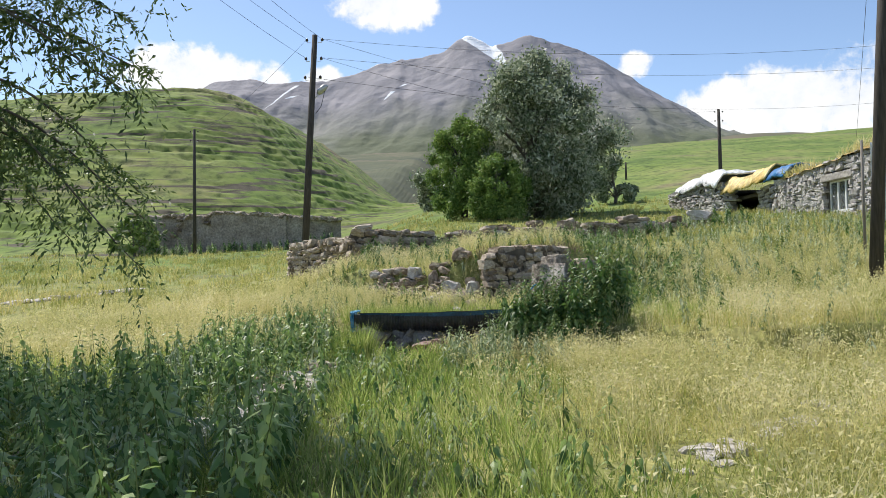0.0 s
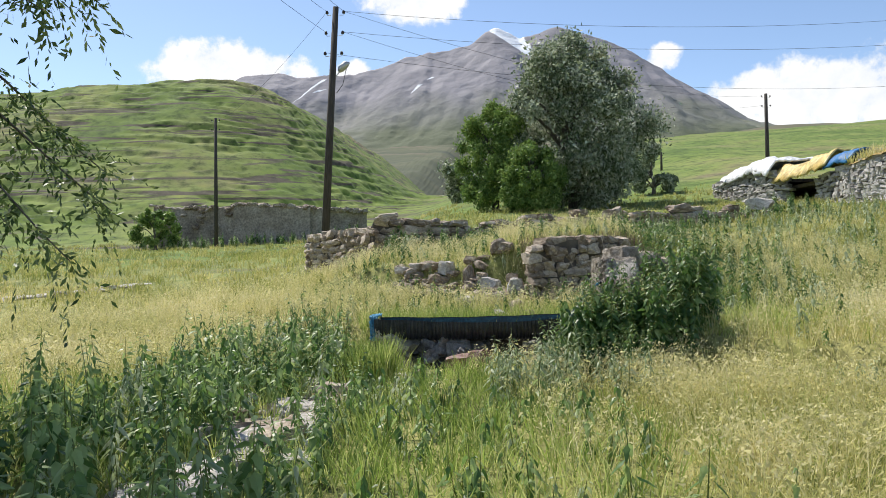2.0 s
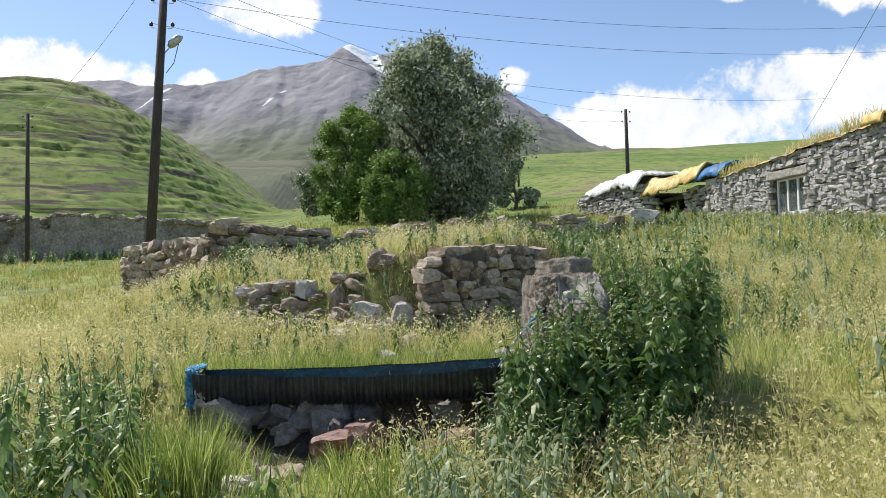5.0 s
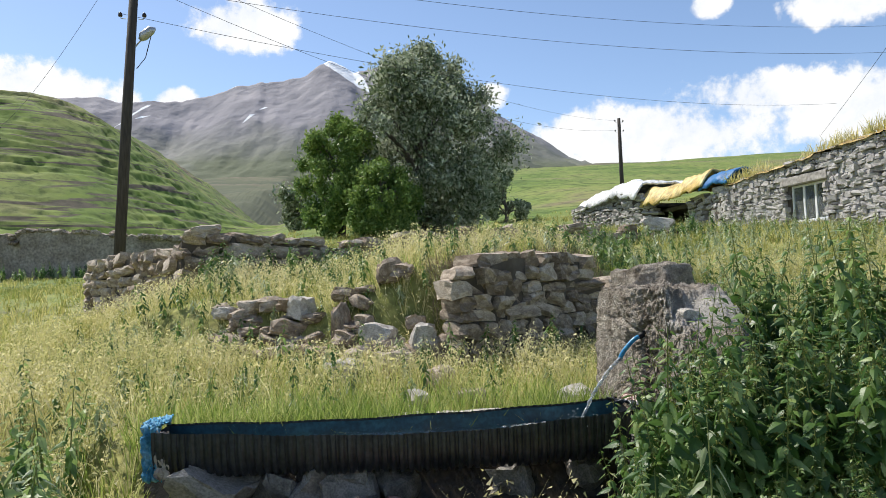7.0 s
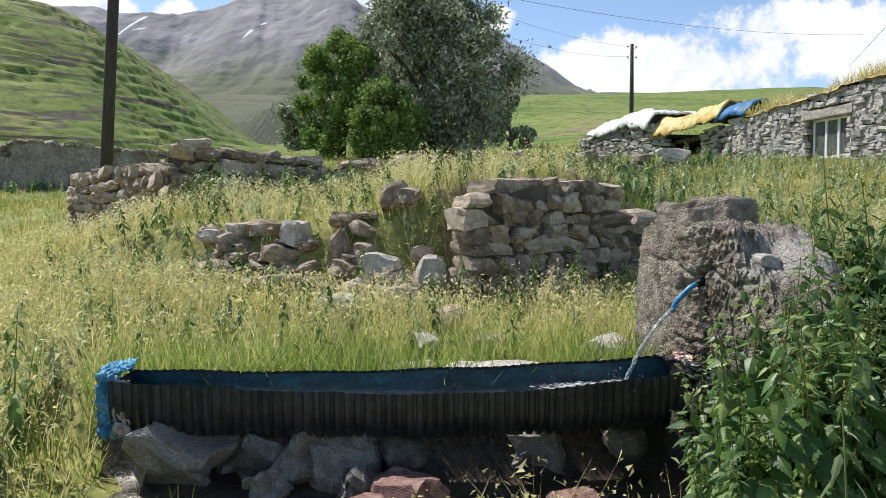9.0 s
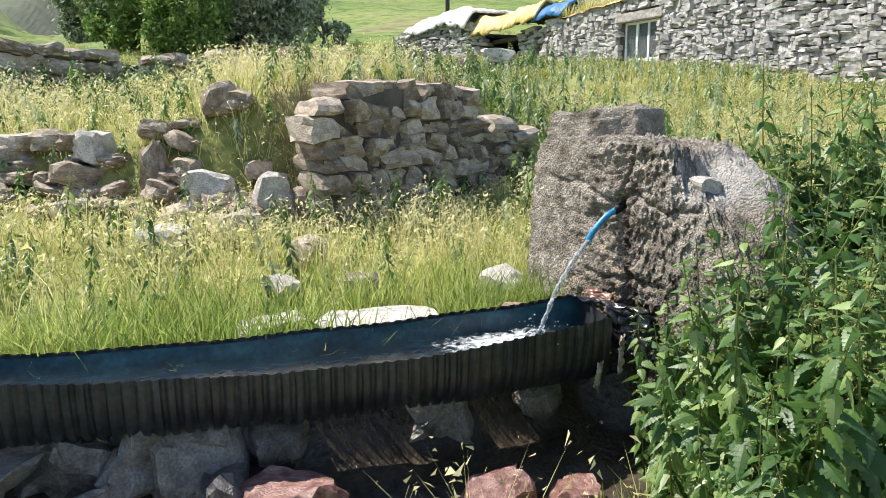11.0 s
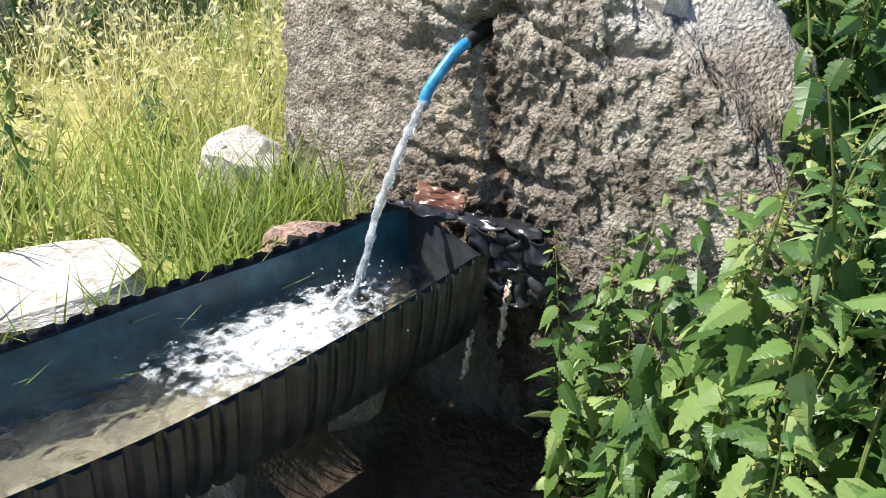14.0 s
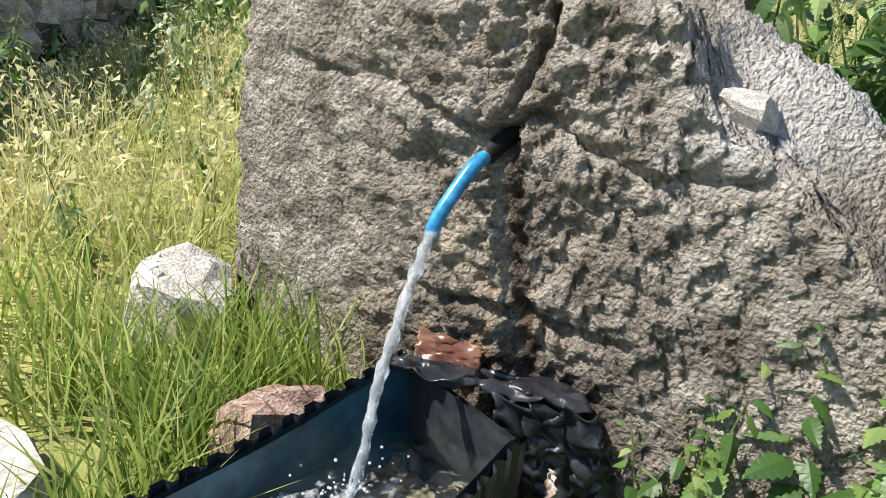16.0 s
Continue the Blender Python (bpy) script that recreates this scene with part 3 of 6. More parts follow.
FAR_STONES = [stone_mesh("stone", 100 + i, M["stone_far"], 1, 0.17, 0.66) for i in range(10)]


def along(points, s):
    """Place and direction at distance s on a line of points."""
    for a, b in zip(points, points[1:]):
        a, b = Vector(a), Vector(b)
        L = (b - a).length
        if s <= L or b == Vector(points[-1]):
            d = (b - a).normalized()
            return a + d * min(s, L), d
        s -= L


def length_of(points):
    return sum((Vector(b) - Vector(a)).length for a, b in zip(points, points[1:]))


def stone_courses(points, base, top, depth, w, h, seed):
    """Matrices of stones laid in courses along the line; base and top give heights at distance s."""
    r = random.Random(seed)
    out, L = [], length_of(points)
    z = min(base(L * k / 12) for k in range(13)) - 0.05
    zmax = max(top(L * k / 40) for k in range(41))
    while z < zmax:
        hh = r.uniform(*h)
        s = r.uniform(-w[0], 0)
        while s < L:
            ww = r.uniform(*w) * (1.7 if r.random() < 0.12 else 1)
            mid = min(max(s + ww / 2, 0), L)
            if z + hh * 0.45 < top(mid) and z + hh > base(mid) - 0.06:
                p, d = along(points, mid)
                yaw = math.degrees(math.atan2(d.y, d.x))
                hs = hh * r.uniform(0.78, 1.32)
                out.append(pose(p.x, p.y, z + hh / 2 + r.uniform(-0.02, 0.02), r.uniform(-8, 8), r.uniform(-10, 10), yaw + r.uniform(-13, 13) + r.choice((0, 180)))
                           @ pose(0, r.uniform(-0.06, 0.06), 0) @ Matrix.Diagonal((ww * 1.06, depth * r.uniform(0.85, 1.15), hs * 1.04, 1)))
            s += ww
        z += hh
    return out


def core_mesh(points, base, top, depth, mat, n=40):
    """The solid rubble body behind the facing stones."""
    L = length_of(points)
    bm = bmesh.new()
    rows = []
    for k in range(n + 1):
        s = L * k / n
        p, d = along(points, s)
        q = Vector((-d.y, d.x, 0)) * depth / 2
        z0, z1 = base(s) - 0.3, max(top(s) - 0.10, base(s) - 0.2)
        rows.append([bm.verts.new((p.x + a * q.x, p.y + a * q.y, z)) for a, z in ((-1, z0), (1, z0), (1, z1), (-1, z1))])
    for a, b in zip(rows, rows[1:]):
        for j in range(4):
            bm.faces.new((a[j], a[(j + 1) % 4], b[(j + 1) % 4], b[j]))
    bm.faces.new(rows[0])
    bm.faces.new(rows[-1])
    return mesh_bm("rubble_core", bm, mat)


def join_stones(name, mats, meshes, mat):
    """Many stones as one mesh."""
    V, F, n = [], [], 0
    for i, m in enumerate(mats):
        me = meshes[i % len(meshes)]
        co = np.empty(len(me.vertices) * 3, np.float32)
        me.vertices.foreach_get("co", co)
        A = np.array(m)
        V.append(co.reshape(-1, 3) @ A[:3, :3].T + A[:3, 3])
        F.append(np.array([p.vertices[:] for p in me.polygons], np.int32) + n)
        n += len(me.vertices)
    return mesh_np(name, np.concatenate(V), [np.concatenate(F)], mat)


def dry_wall(name, label, points, top, depth, w, h, seed, meshes, kind="", parts=300, base=None):
    points = [Vector((*p, 0)) if len(p) == 2 else Vector(p) for p in points]

    def ground_at(s):
        p, _ = along(points, s)
        return gz(p.x, p.y)
    base = base or ground_at
    wall = thing(name, label, "wall", kind=kind)
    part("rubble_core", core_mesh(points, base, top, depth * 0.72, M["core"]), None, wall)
    mats = stone_courses(points, base, top, depth, w, h, seed)
    for i, m in enumerate(mats[:parts]):
        ob = part("stone", meshes[(i * 7 + i // 5) % len(meshes)], None, wall)
        ob.matrix_basis = m
    if len(mats) > parts:
        tagged(part("stones", join_stones("stones", mats[parts:], meshes, meshes[0].materials[0]), None, wall), kind="stuff")
    return wall


def profile(pairs):
    xs, ys = [p[0] for p in pairs], [p[1] for p in pairs]
    return lambda s: float(np.interp(s, xs, ys))


def boulder(x, y, w, d, h, meshes, i, label, sink=0.3, rz=None, tilt=8, z=None, category="rock", group=""):
    r = random.Random(i * 31 + 5)
    ob = thing("rock" if category == "rock" else category, label, category, group=group, data=meshes[i % len(meshes)])
    zz = (gz(x, y) if z is None else z) + h * (0.5 - sink)
    ob.matrix_basis = pose(x, y, zz, r.uniform(-tilt, tilt), r.uniform(-tilt, tilt), r.uniform(0, 180) if rz is None else rz) @ Matrix.Diagonal((w, d, h, 1))
    return ob


# ---------------- the ruined walls ----------------
dry_wall("ruined_wall", "ruined dry-stone wall of tan fieldstone, ragged top with dead stalks",
         [(0.35, 3.15), (1.06, 3.42), (2.22, 4.2), (3.3, 4.75)],
         profile([(0, 1.70), (0.3, 1.80), (0.75, 1.93), (1.3, 1.93), (2.15, 1.87), (2.3, 1.62), (2.9, 1.58), (3.4, 1.4)]), 0.42, (0.15, 0.32), (0.12, 0.20), 3, WALL_STONES)
dry_wall("ruined_wall", "grey dry-stone field wall, partly fallen, with large blocks",
         [(-6.15, 13.6), (-4.4, 10.9), (-3.25, 8.7), (-2.5, 8.7), (-1.2, 10.2), (0.6, 11.6)],
         profile([(0, 2.35), (1.5, 2.45), (3.0, 2.42), (4.6, 2.35), (5.4, 2.45), (5.7, 2.70), (6.3, 2.68), (6.9, 2.55), (8.0, 2.52), (9.0, 2.50), (10.5, 2.62)]), 0.5, (0.22, 0.5), (0.15, 0.26), 11, BIG_STONES)
dry_wall("low_stone_bank", "low tumbled stone bank half buried in weeds",
         [(0.9, 12.0), (3.4, 14.2), (6.5, 17.4), (9.5, 18.4), (12.4, 18.6)],
         lambda s: float(np.interp(s, [0, 3, 8, 14], [2.68, 2.80, 3.15, 3.15]) + 0.10 * math.sin(s * 3.1) + 0.08 * math.sin(s * 7.7)), 0.5, (0.25, 0.6), (0.15, 0.3), 17, BIG_STONES)

# tumbled stones along the terrace edge
STONES = [(-2.35, 5.25, .5, .35, .16), (-2.0, 5.1, .55, .4, .2), (-1.72, 4.95, .45, .35, .18), (-1.45, 4.75, .6, .4, .2), (-1.35, 4.6, .5, .4, .3),
          (-1.2, 4.45, .4, .3, .12), (-0.88, 4.05, .3, .25, .5), (-0.6, 3.95, .35, .3, .2), (-0.45, 3.72, .55, .4, .3), (-0.35, 3.6, .5, .4, .25),
          (-0.25, 4.2, .4, .35, .3), (0.0, 3.75, .3, .25, .2), (0.05, 3.45, .45, .4, .45), (0.12, 3.4, .4, .35, .3), (0.3, 3.3, .35, .3, .35),
          (-2.6, 4.5, .5, .3, .12), (-0.9, 2.5, .5, .4, .25), (-0.4, 2.75, .5, .35, .3), (-0.05, 1.95, .35, .3, .22), (0.1, 1.2, .3, .25, .18), (-0.35, 1.3, .3, .22, .15)]
for i, (x, y, w, d, h) in enumerate(STONES):
    boulder(x, y, w * 0.72, d * 0.8, h * 0.98, FALLEN if i % 4 else PALE_STONES, i, "weathered tan field stone fallen in the grass", 0.08, group="tumbled stones")
for i, (x, y, w, d, h) in enumerate([(1.35, 12.2, .8, .6, .5), (0.75, 12.0, .45, .4, .4), (2.2, 13.3, .7, .5, .4), (3.3, 14.4, .6, .5, .35), (8.0, 18.0, .9, .6, .4), (10.5, 18.3, 1.0, .6, .4)]):
    boulder(x, y, w, d, h, PALE_STONES, i + 3, "pale boulder on the low stone bank", 0.0, z=gz(x, y) + 0.3, group="bank boulders")

for i in range(46):
    x = -2.5 + 3.0 * rng.random()
    y = float(line_y(x)) + rng.gauss(-0.05, 0.28)
    s = rng.uniform(0.14, 0.32)
    boulder(x, y, s * 1.4, s, s * rng.uniform(0.4, 0.75), FALLEN, 300 + i, "weathered tan field stone fallen in the grass", 0.02, tilt=18, group="tumbled stones")

# the stony stream bed below the trough
for i in range(110):
    t = rng.random()
    y = -0.9 - 7.4 * t
    x = float(bed_x(y)) + rng.gauss(0, 0.26)
    s = rng.uniform(0.10, 0.20) + 0.26 * rng.random() ** 2.5
    boulder(x, y, s * 1.3, s, s * 0.6, PALE_STONES if i % 3 else BIG_STONES, 100 + i, "pale stone in the stream bed", 0.3, group="stream stones")
gravel = []
for i in range(900):
    y = -0.9 - 6.6 * rng.random()
    x = float(bed_x(y)) + rng.gauss(0, 0.24)
    s = rng.uniform(0.025, 0.075)
    gravel.append(pose(x, y, gz(x, y) + s * 0.15, rng.uniform(-20, 20), rng.uniform(-20, 20), rng.uniform(0, 360)) @ Matrix.Diagonal((s * 1.4, s, s * 0.6, 1)))
thing("stream_gravel", "pale pebbles and broken stone in the stream bed", "gravel", kind="stuff", data=join_stones("stream_gravel", gravel, WALL_STONES, M["stone_white"]))
for i in range(22):
    t = rng.random()
    x, y = 0.9 + 2.4 * t + rng.gauss(0, .15), -8.4 + 1.6 * t + rng.gauss(0, .2)
    s = rng.uniform(0.08, 0.24)
    boulder(x, y, s * 1.4, s, s * 0.35, PALE_STONES, 200 + i, "flat pale stone in the trodden path", 0.35, group="path stones")
for i, (x, y) in enumerate([(-13.2, 12.3), (-12.4, 13.6), (-14.2, 11.4), (-13.6, 12.0), (-12.9, 12.9), (-15, 10.9)]):
    boulder(x, y, 1.3, 0.8, 0.12, PALE_STONES, 240 + i, "flat pale stones on the bare track", 0.3, group="track stones")


# ---------------- the trough ----------------
def trough_section(x):
    """Centre line y, rim heights (far, near) and half width of the trough at x."""
    yf = trough_line(x)
    wid = np.interp(x, [-2.3, -1.6, -1.0, -0.4, 0.3, 0.9], [0.25, 0.28, 0.31, 0.345, 0.355, 0.315])
    zf = np.interp(x, [-2.3, -1.2, 0.0, 0.9], [0.60, 0.595, 0.62, 0.65])
    zn = np.interp(x, [-2.3, -1.7, -1.0, -0.3, 0.2, 0.6, 0.9], [0.59, 0.57, 0.548, 0.548, 0.57, 0.60, 0.615])
    return yf, yf - wid, zf, zn, np.interp(x, [-2.3, 0.9], [0.30, 0.31])


def trough_shell(offset, amp, pitch, x0, x1, n, lift):
    xs = np.linspace(x0, x1, n)
    m = 36
    k = np.linspace(0, 1, m)
    V = np.zeros((n, m, 3))
    for i, x in enumerate(xs):
        yf, yn, zf, zn, zb = trough_section(x)
        yc, hw = (yf + yn) / 2, (yf - yn) / 2
        ph = (x / pitch) % 1.0
        o = offset + amp * (1 if 0.12 < ph < 0.62 else 0 if 0.72 < ph or ph < 0.02 else 0.5)
        a = math.pi * k
        yy = yc + (hw + o) * np.sign(np.cos(a)) * np.abs(np.cos(a)) ** 0.72
        rim = np.where(a < math.pi / 2, zf, zn) + lift
        zz = rim - (rim - zb + o) * np.abs(np.sin(a)) ** 0.8
        V[i, :, 0] = x + 0.18 * (yy - yc) * 0.9
        V[i, :, 1] = yy
        V[i, :, 2] = zz + 0.004 * np.sin(x * 9 + k * 5)
    return V.reshape(-1, 3), grid_faces(m, n)


trough = thing("water_trough", "black corrugated half-pipe water trough with teal liner, propped on stones", "trough")
v, f = trough_shell(0.012, 0.017, 0.056, -2.32, 0.93, 920, 0.012)
ob = part("corrugated_shell", mesh_np("corrugated_shell", v, [f], M["black"], True), None, trough, "black corrugated plastic outer shell")
v, f = trough_shell(-0.002, 0.0, 0.056, -2.30, 0.92, 120, 0.0)
part("liner", mesh_np("liner", v, [f], M["liner"], True), None, trough, "teal blue smooth inner wall")
v, f = trough_shell(0.010, 0.0, 0.056, -2.30, 0.92, 120, 0.001)
part("liner_back", mesh_np("liner_back", v, [f], M["black"], True), None, trough)
# end walls
for x, nm in ((-2.30, "end_wall"), (0.92, "end_wall")):
    bm = bmesh.new()
    yf, yn, zf, zn, zb = trough_section(x)
    yc, hw = (yf + yn) / 2, (yf - yn) / 2
    rows = []
    for dx in (0.0, 0.012):
        row = []
        for k in range(25):
            a = math.pi * k / 24
            yy = yc + hw * math.copysign(abs(math.cos(a)) ** 0.72, math.cos(a))
            rim = zf if a < math.pi / 2 else zn
            row.append(bm.verts.new((x + dx + 0.162 * (yy - yc), yy, rim - (rim - zb) * abs(math.sin(a)) ** 0.8)))
        rows.append(row)
        bm.faces.new(row)
    for k in range(24):
        bm.faces.new((rows[0][k], rows[0][k + 1], rows[1][k + 1], rows[1][k]))
    part(nm, bm, M["black"], trough)
# silt in the bottom
nx, ny = 90, 14
V = []
for i in range(nx):
    x = -2.27 + 3.15 * i / (nx - 1)
    yf, yn, zf, zn, zb = trough_section(x)
    for j in range(ny):
        u = j / (ny - 1)
        V.append((x, yn + 0.04 + (yf - yn - 0.08) * u, zb + 0.055 + 0.055 * abs(2 * u - 1) ** 2 + 0.02 * noise.noise((x * 6, u * 3, 1))))
part("silt", mesh_np("silt", V, [grid_faces(ny, nx)], M["sediment"], True), None, trough, "brown silt and algae on the bottom")

# water
LEVEL = 0.525
SPLASH = (0.59, -0.13)
nx, ny = 420, 60
V = []
for i in range(nx):
    x = -2.285 + 3.19 * i / (nx - 1)
    yf, yn, zf, zn, zb = trough_section(x)
    for j in range(ny):
        y = yn + 0.012 + (yf - yn - 0.024) * j / (ny - 1)
        d = math.hypot(x - SPLASH[0], y - SPLASH[1])
        z = LEVEL + 0.012 * math.exp(-d / 0.5) * math.sin(d * 62) + 0.013 * noise.noise((x * 9, y * 14, 3)) + 0.009 * noise.noise((x * 24, y * 34, 5))
        V.append((x, y, z))
water = thing("water_surface", "clear rippled spring water filling the trough", "water", data=mesh_np("water_surface", V, [grid_faces(ny, nx)[:, ::-1]], M["water"], True))
water.visible_shadow = False

# foam where the jet lands
r = random.Random(12)
foam_bm = bmesh.new()
for i in range(260):
    a = abs(r.gauss(0, 0.16))
    x, y = SPLASH[0] - a * 1.25 + r.gauss(0.02, 0.03), SPLASH[1] + 0.08 * a + r.gauss(0, 0.05 + 0.05 * a)
    yf, yn, *_ = trough_section(x)
    if not yn + 0.02 < y < yf - 0.02:
        continue
    s = r.uniform(0.001, 0.003) * math.exp(-a * 1.2)
    bmesh.ops.create_icosphere(foam_bm, subdivisions=1, radius=s, matrix=Matrix.Translation((x, y, LEVEL + 0.004 + r.uniform(0, 0.012) * math.exp(-a * 4))) @ Matrix.Diagonal((1.7, 1.5, 0.55, 1)))
tagged(thing("foam", "white foam and bubbles where the jet lands", "foam", kind="stuff", data=mesh_bm("foam", foam_bm, M["foam"], True)), kind="stuff")
drop_bm = bmesh.new()
for i in range(46):
    a = r.uniform(0, 6.3)
    q = abs(r.gauss(0, 0.09)) + 0.02
    bmesh.ops.create_icosphere(drop_bm, subdivisions=1, radius=r.uniform(0.0015, 0.004), matrix=Matrix.Translation((SPLASH[0] + q * math.cos(a), SPLASH[1] + q * math.sin(a), LEVEL + 0.02 + r.uniform(0, 0.12) * math.exp(-q * 8))))
thing("droplets", "small droplets thrown up by the jet", "droplets", kind="stuff", data=mesh_bm("droplets", drop_bm, M["foam"], True))

nx, ny = 110, 60
V = []
for i in range(nx):
    x = 0.05 + 0.70 * i / (nx - 1)
    yf, yn, *_ = trough_section(x)
    for j in range(ny):
        y = yn + 0.02 + (yf - yn - 0.04) * j / (ny - 1)
        d = math.hypot(x - SPLASH[0], y - SPLASH[1])
        V.append((x, y, LEVEL + 0.008 + 0.03 * math.exp(-(d / 0.10) ** 2) * (0.6 + 0.8 * noise.noise((x * 26, y * 26, 2))) + 0.008 * noise.noise((x * 18, y * 18, 7))))
thing("foam_patch", "thin patch of white foam spreading over the water", "foam", data=mesh_np("foam_patch", V, [grid_faces(ny, nx)[:, ::-1]], M["foam_sheet"], True))

# the jet
TIP = Vector((0.984, 0.012, 0.944))
rows_p, rows_r = [], []
for k in range(70):
    t = k / 69
    p = Vector((TIP.x + 0.012 + (SPLASH[0] - TIP.x - 0.012) * (t ** 0.86), TIP.y + (SPLASH[1] - TIP.y) * t, TIP.z + 0.01 - (TIP.z - LEVEL + 0.02) * (0.72 * t + 0.28 * t * t)))
    p += Vector((0.004 * math.sin(t * 17), 0.005 * math.sin(t * 13 + 1), 0)) * t
    rows_p.append(p)
    rows_r.append(0.0135 * (1 - 0.25 * t) * (1 + 0.16 * math.sin(t * 46) + 0.12 * math.sin(t * 71 + 1)))
bm = tube(rows_p, rows_r, 16)
for v_ in bm.verts:
    v_.co += noise.noise_vector(v_.co * Vector((70, 70, 26)).length * 0.55) * 0.0045
thing("water_jet", "clear twisting jet of spring water", "water", data=mesh_bm("water_jet", bm, M["jet"], True))

# hose
hose = thing("hose", "blue plastic spout hose with black rubber connector", "hose")
HOLE = Vector((1.19, -0.022, 1.138))
ctrl = [HOLE + Vector((0.06, -0.01, 0.02)), HOLE, HOLE + Vector((-0.05, 0.008, -0.028)), Vector((1.09, -0.008, 1.085)), Vector((1.028, 0.004, 1.02)), TIP + Vector((0.012, 0, 0.03)), TIP]


def smooth_line(pts, n):
    """Catmull-Rom line through pts."""
    out = []
    q = [2 * pts[0] - pts[1]] + pts + [2 * pts[-1] - pts[-2]]
    for i in range(len(pts) - 1):
        a, b, c, d = q[i:i + 4]
        for k in range(n):
            t = k / n
            out.append(0.5 * ((2 * b) + (c - a) * t + (2 * a - 5 * b + 4 * c - d) * t * t + (3 * b - 3 * c + d - a) * t ** 3))
    return out + [pts[-1]]


line = smooth_line(ctrl, 8)
cut = 21
part("pipe", tube(line[cut - 4:], [0.0165] * (len(line) - cut + 4), 16, False), M["hose"], hose, "bright blue plastic pipe", True)
part("pipe_end", tube([TIP, TIP + Vector((-0.002, 0, -0.004))], [0.0172, 0.0172], 16, False), M["rubber"], hose, "", True)
part("connector", tube(line[:cut - 2], [0.021 + 0.0022 * (i % 2) for i in range(cut - 2)], 14), M["rubber"], hose, "ribbed black rubber connector", True)
ring = tube([line[cut - 4], line[cut - 3]], [0.0195, 0.0195], 14)
part("clamp", ring, M["metal"], hose, "pale clamp ring", True)


# ---------------- the fountain block ----------------
CRACKS = [[(-0.13, 1.46), (-0.13, 1.38), (-0.09, 1.31), (-0.07, 1.25), (-0.03, 1.2)],
          [(0.65, 1.25), (0.5, 1.23), (0.37, 1.235), (0.25, 1.22), (0.13, 1.18), (0.0, 1.165)],
          [(0.2, 0.75), (0.08, 0.73), (-0.16, 0.78), (-0.28, 0.76), (-0.42, 0.78)],
          [(-0.05, 1.18), (-0.13, 1.22), (-0.27, 1.17), (-0.41, 1.13), (-0.62, 1.17)]]


def crack_depth(y, z):
    best = 1.0
    wy, wz = y + 0.02 * noise.noise((y * 14, z * 14, 2)), z + 0.02 * noise.noise((y * 14, z * 14, 9))
    for line_ in CRACKS:
        for (a, b), (c, d) in zip(line_, line_[1:]):
            ex, ez = c - a, d - b
            t = max(0, min(1, ((wy - a) * ex + (wz - b) * ez) / (ex * ex + ez * ez)))
            best = min(best, math.hypot(wy - a - ex * t, wz - b - ez * t))
    return best


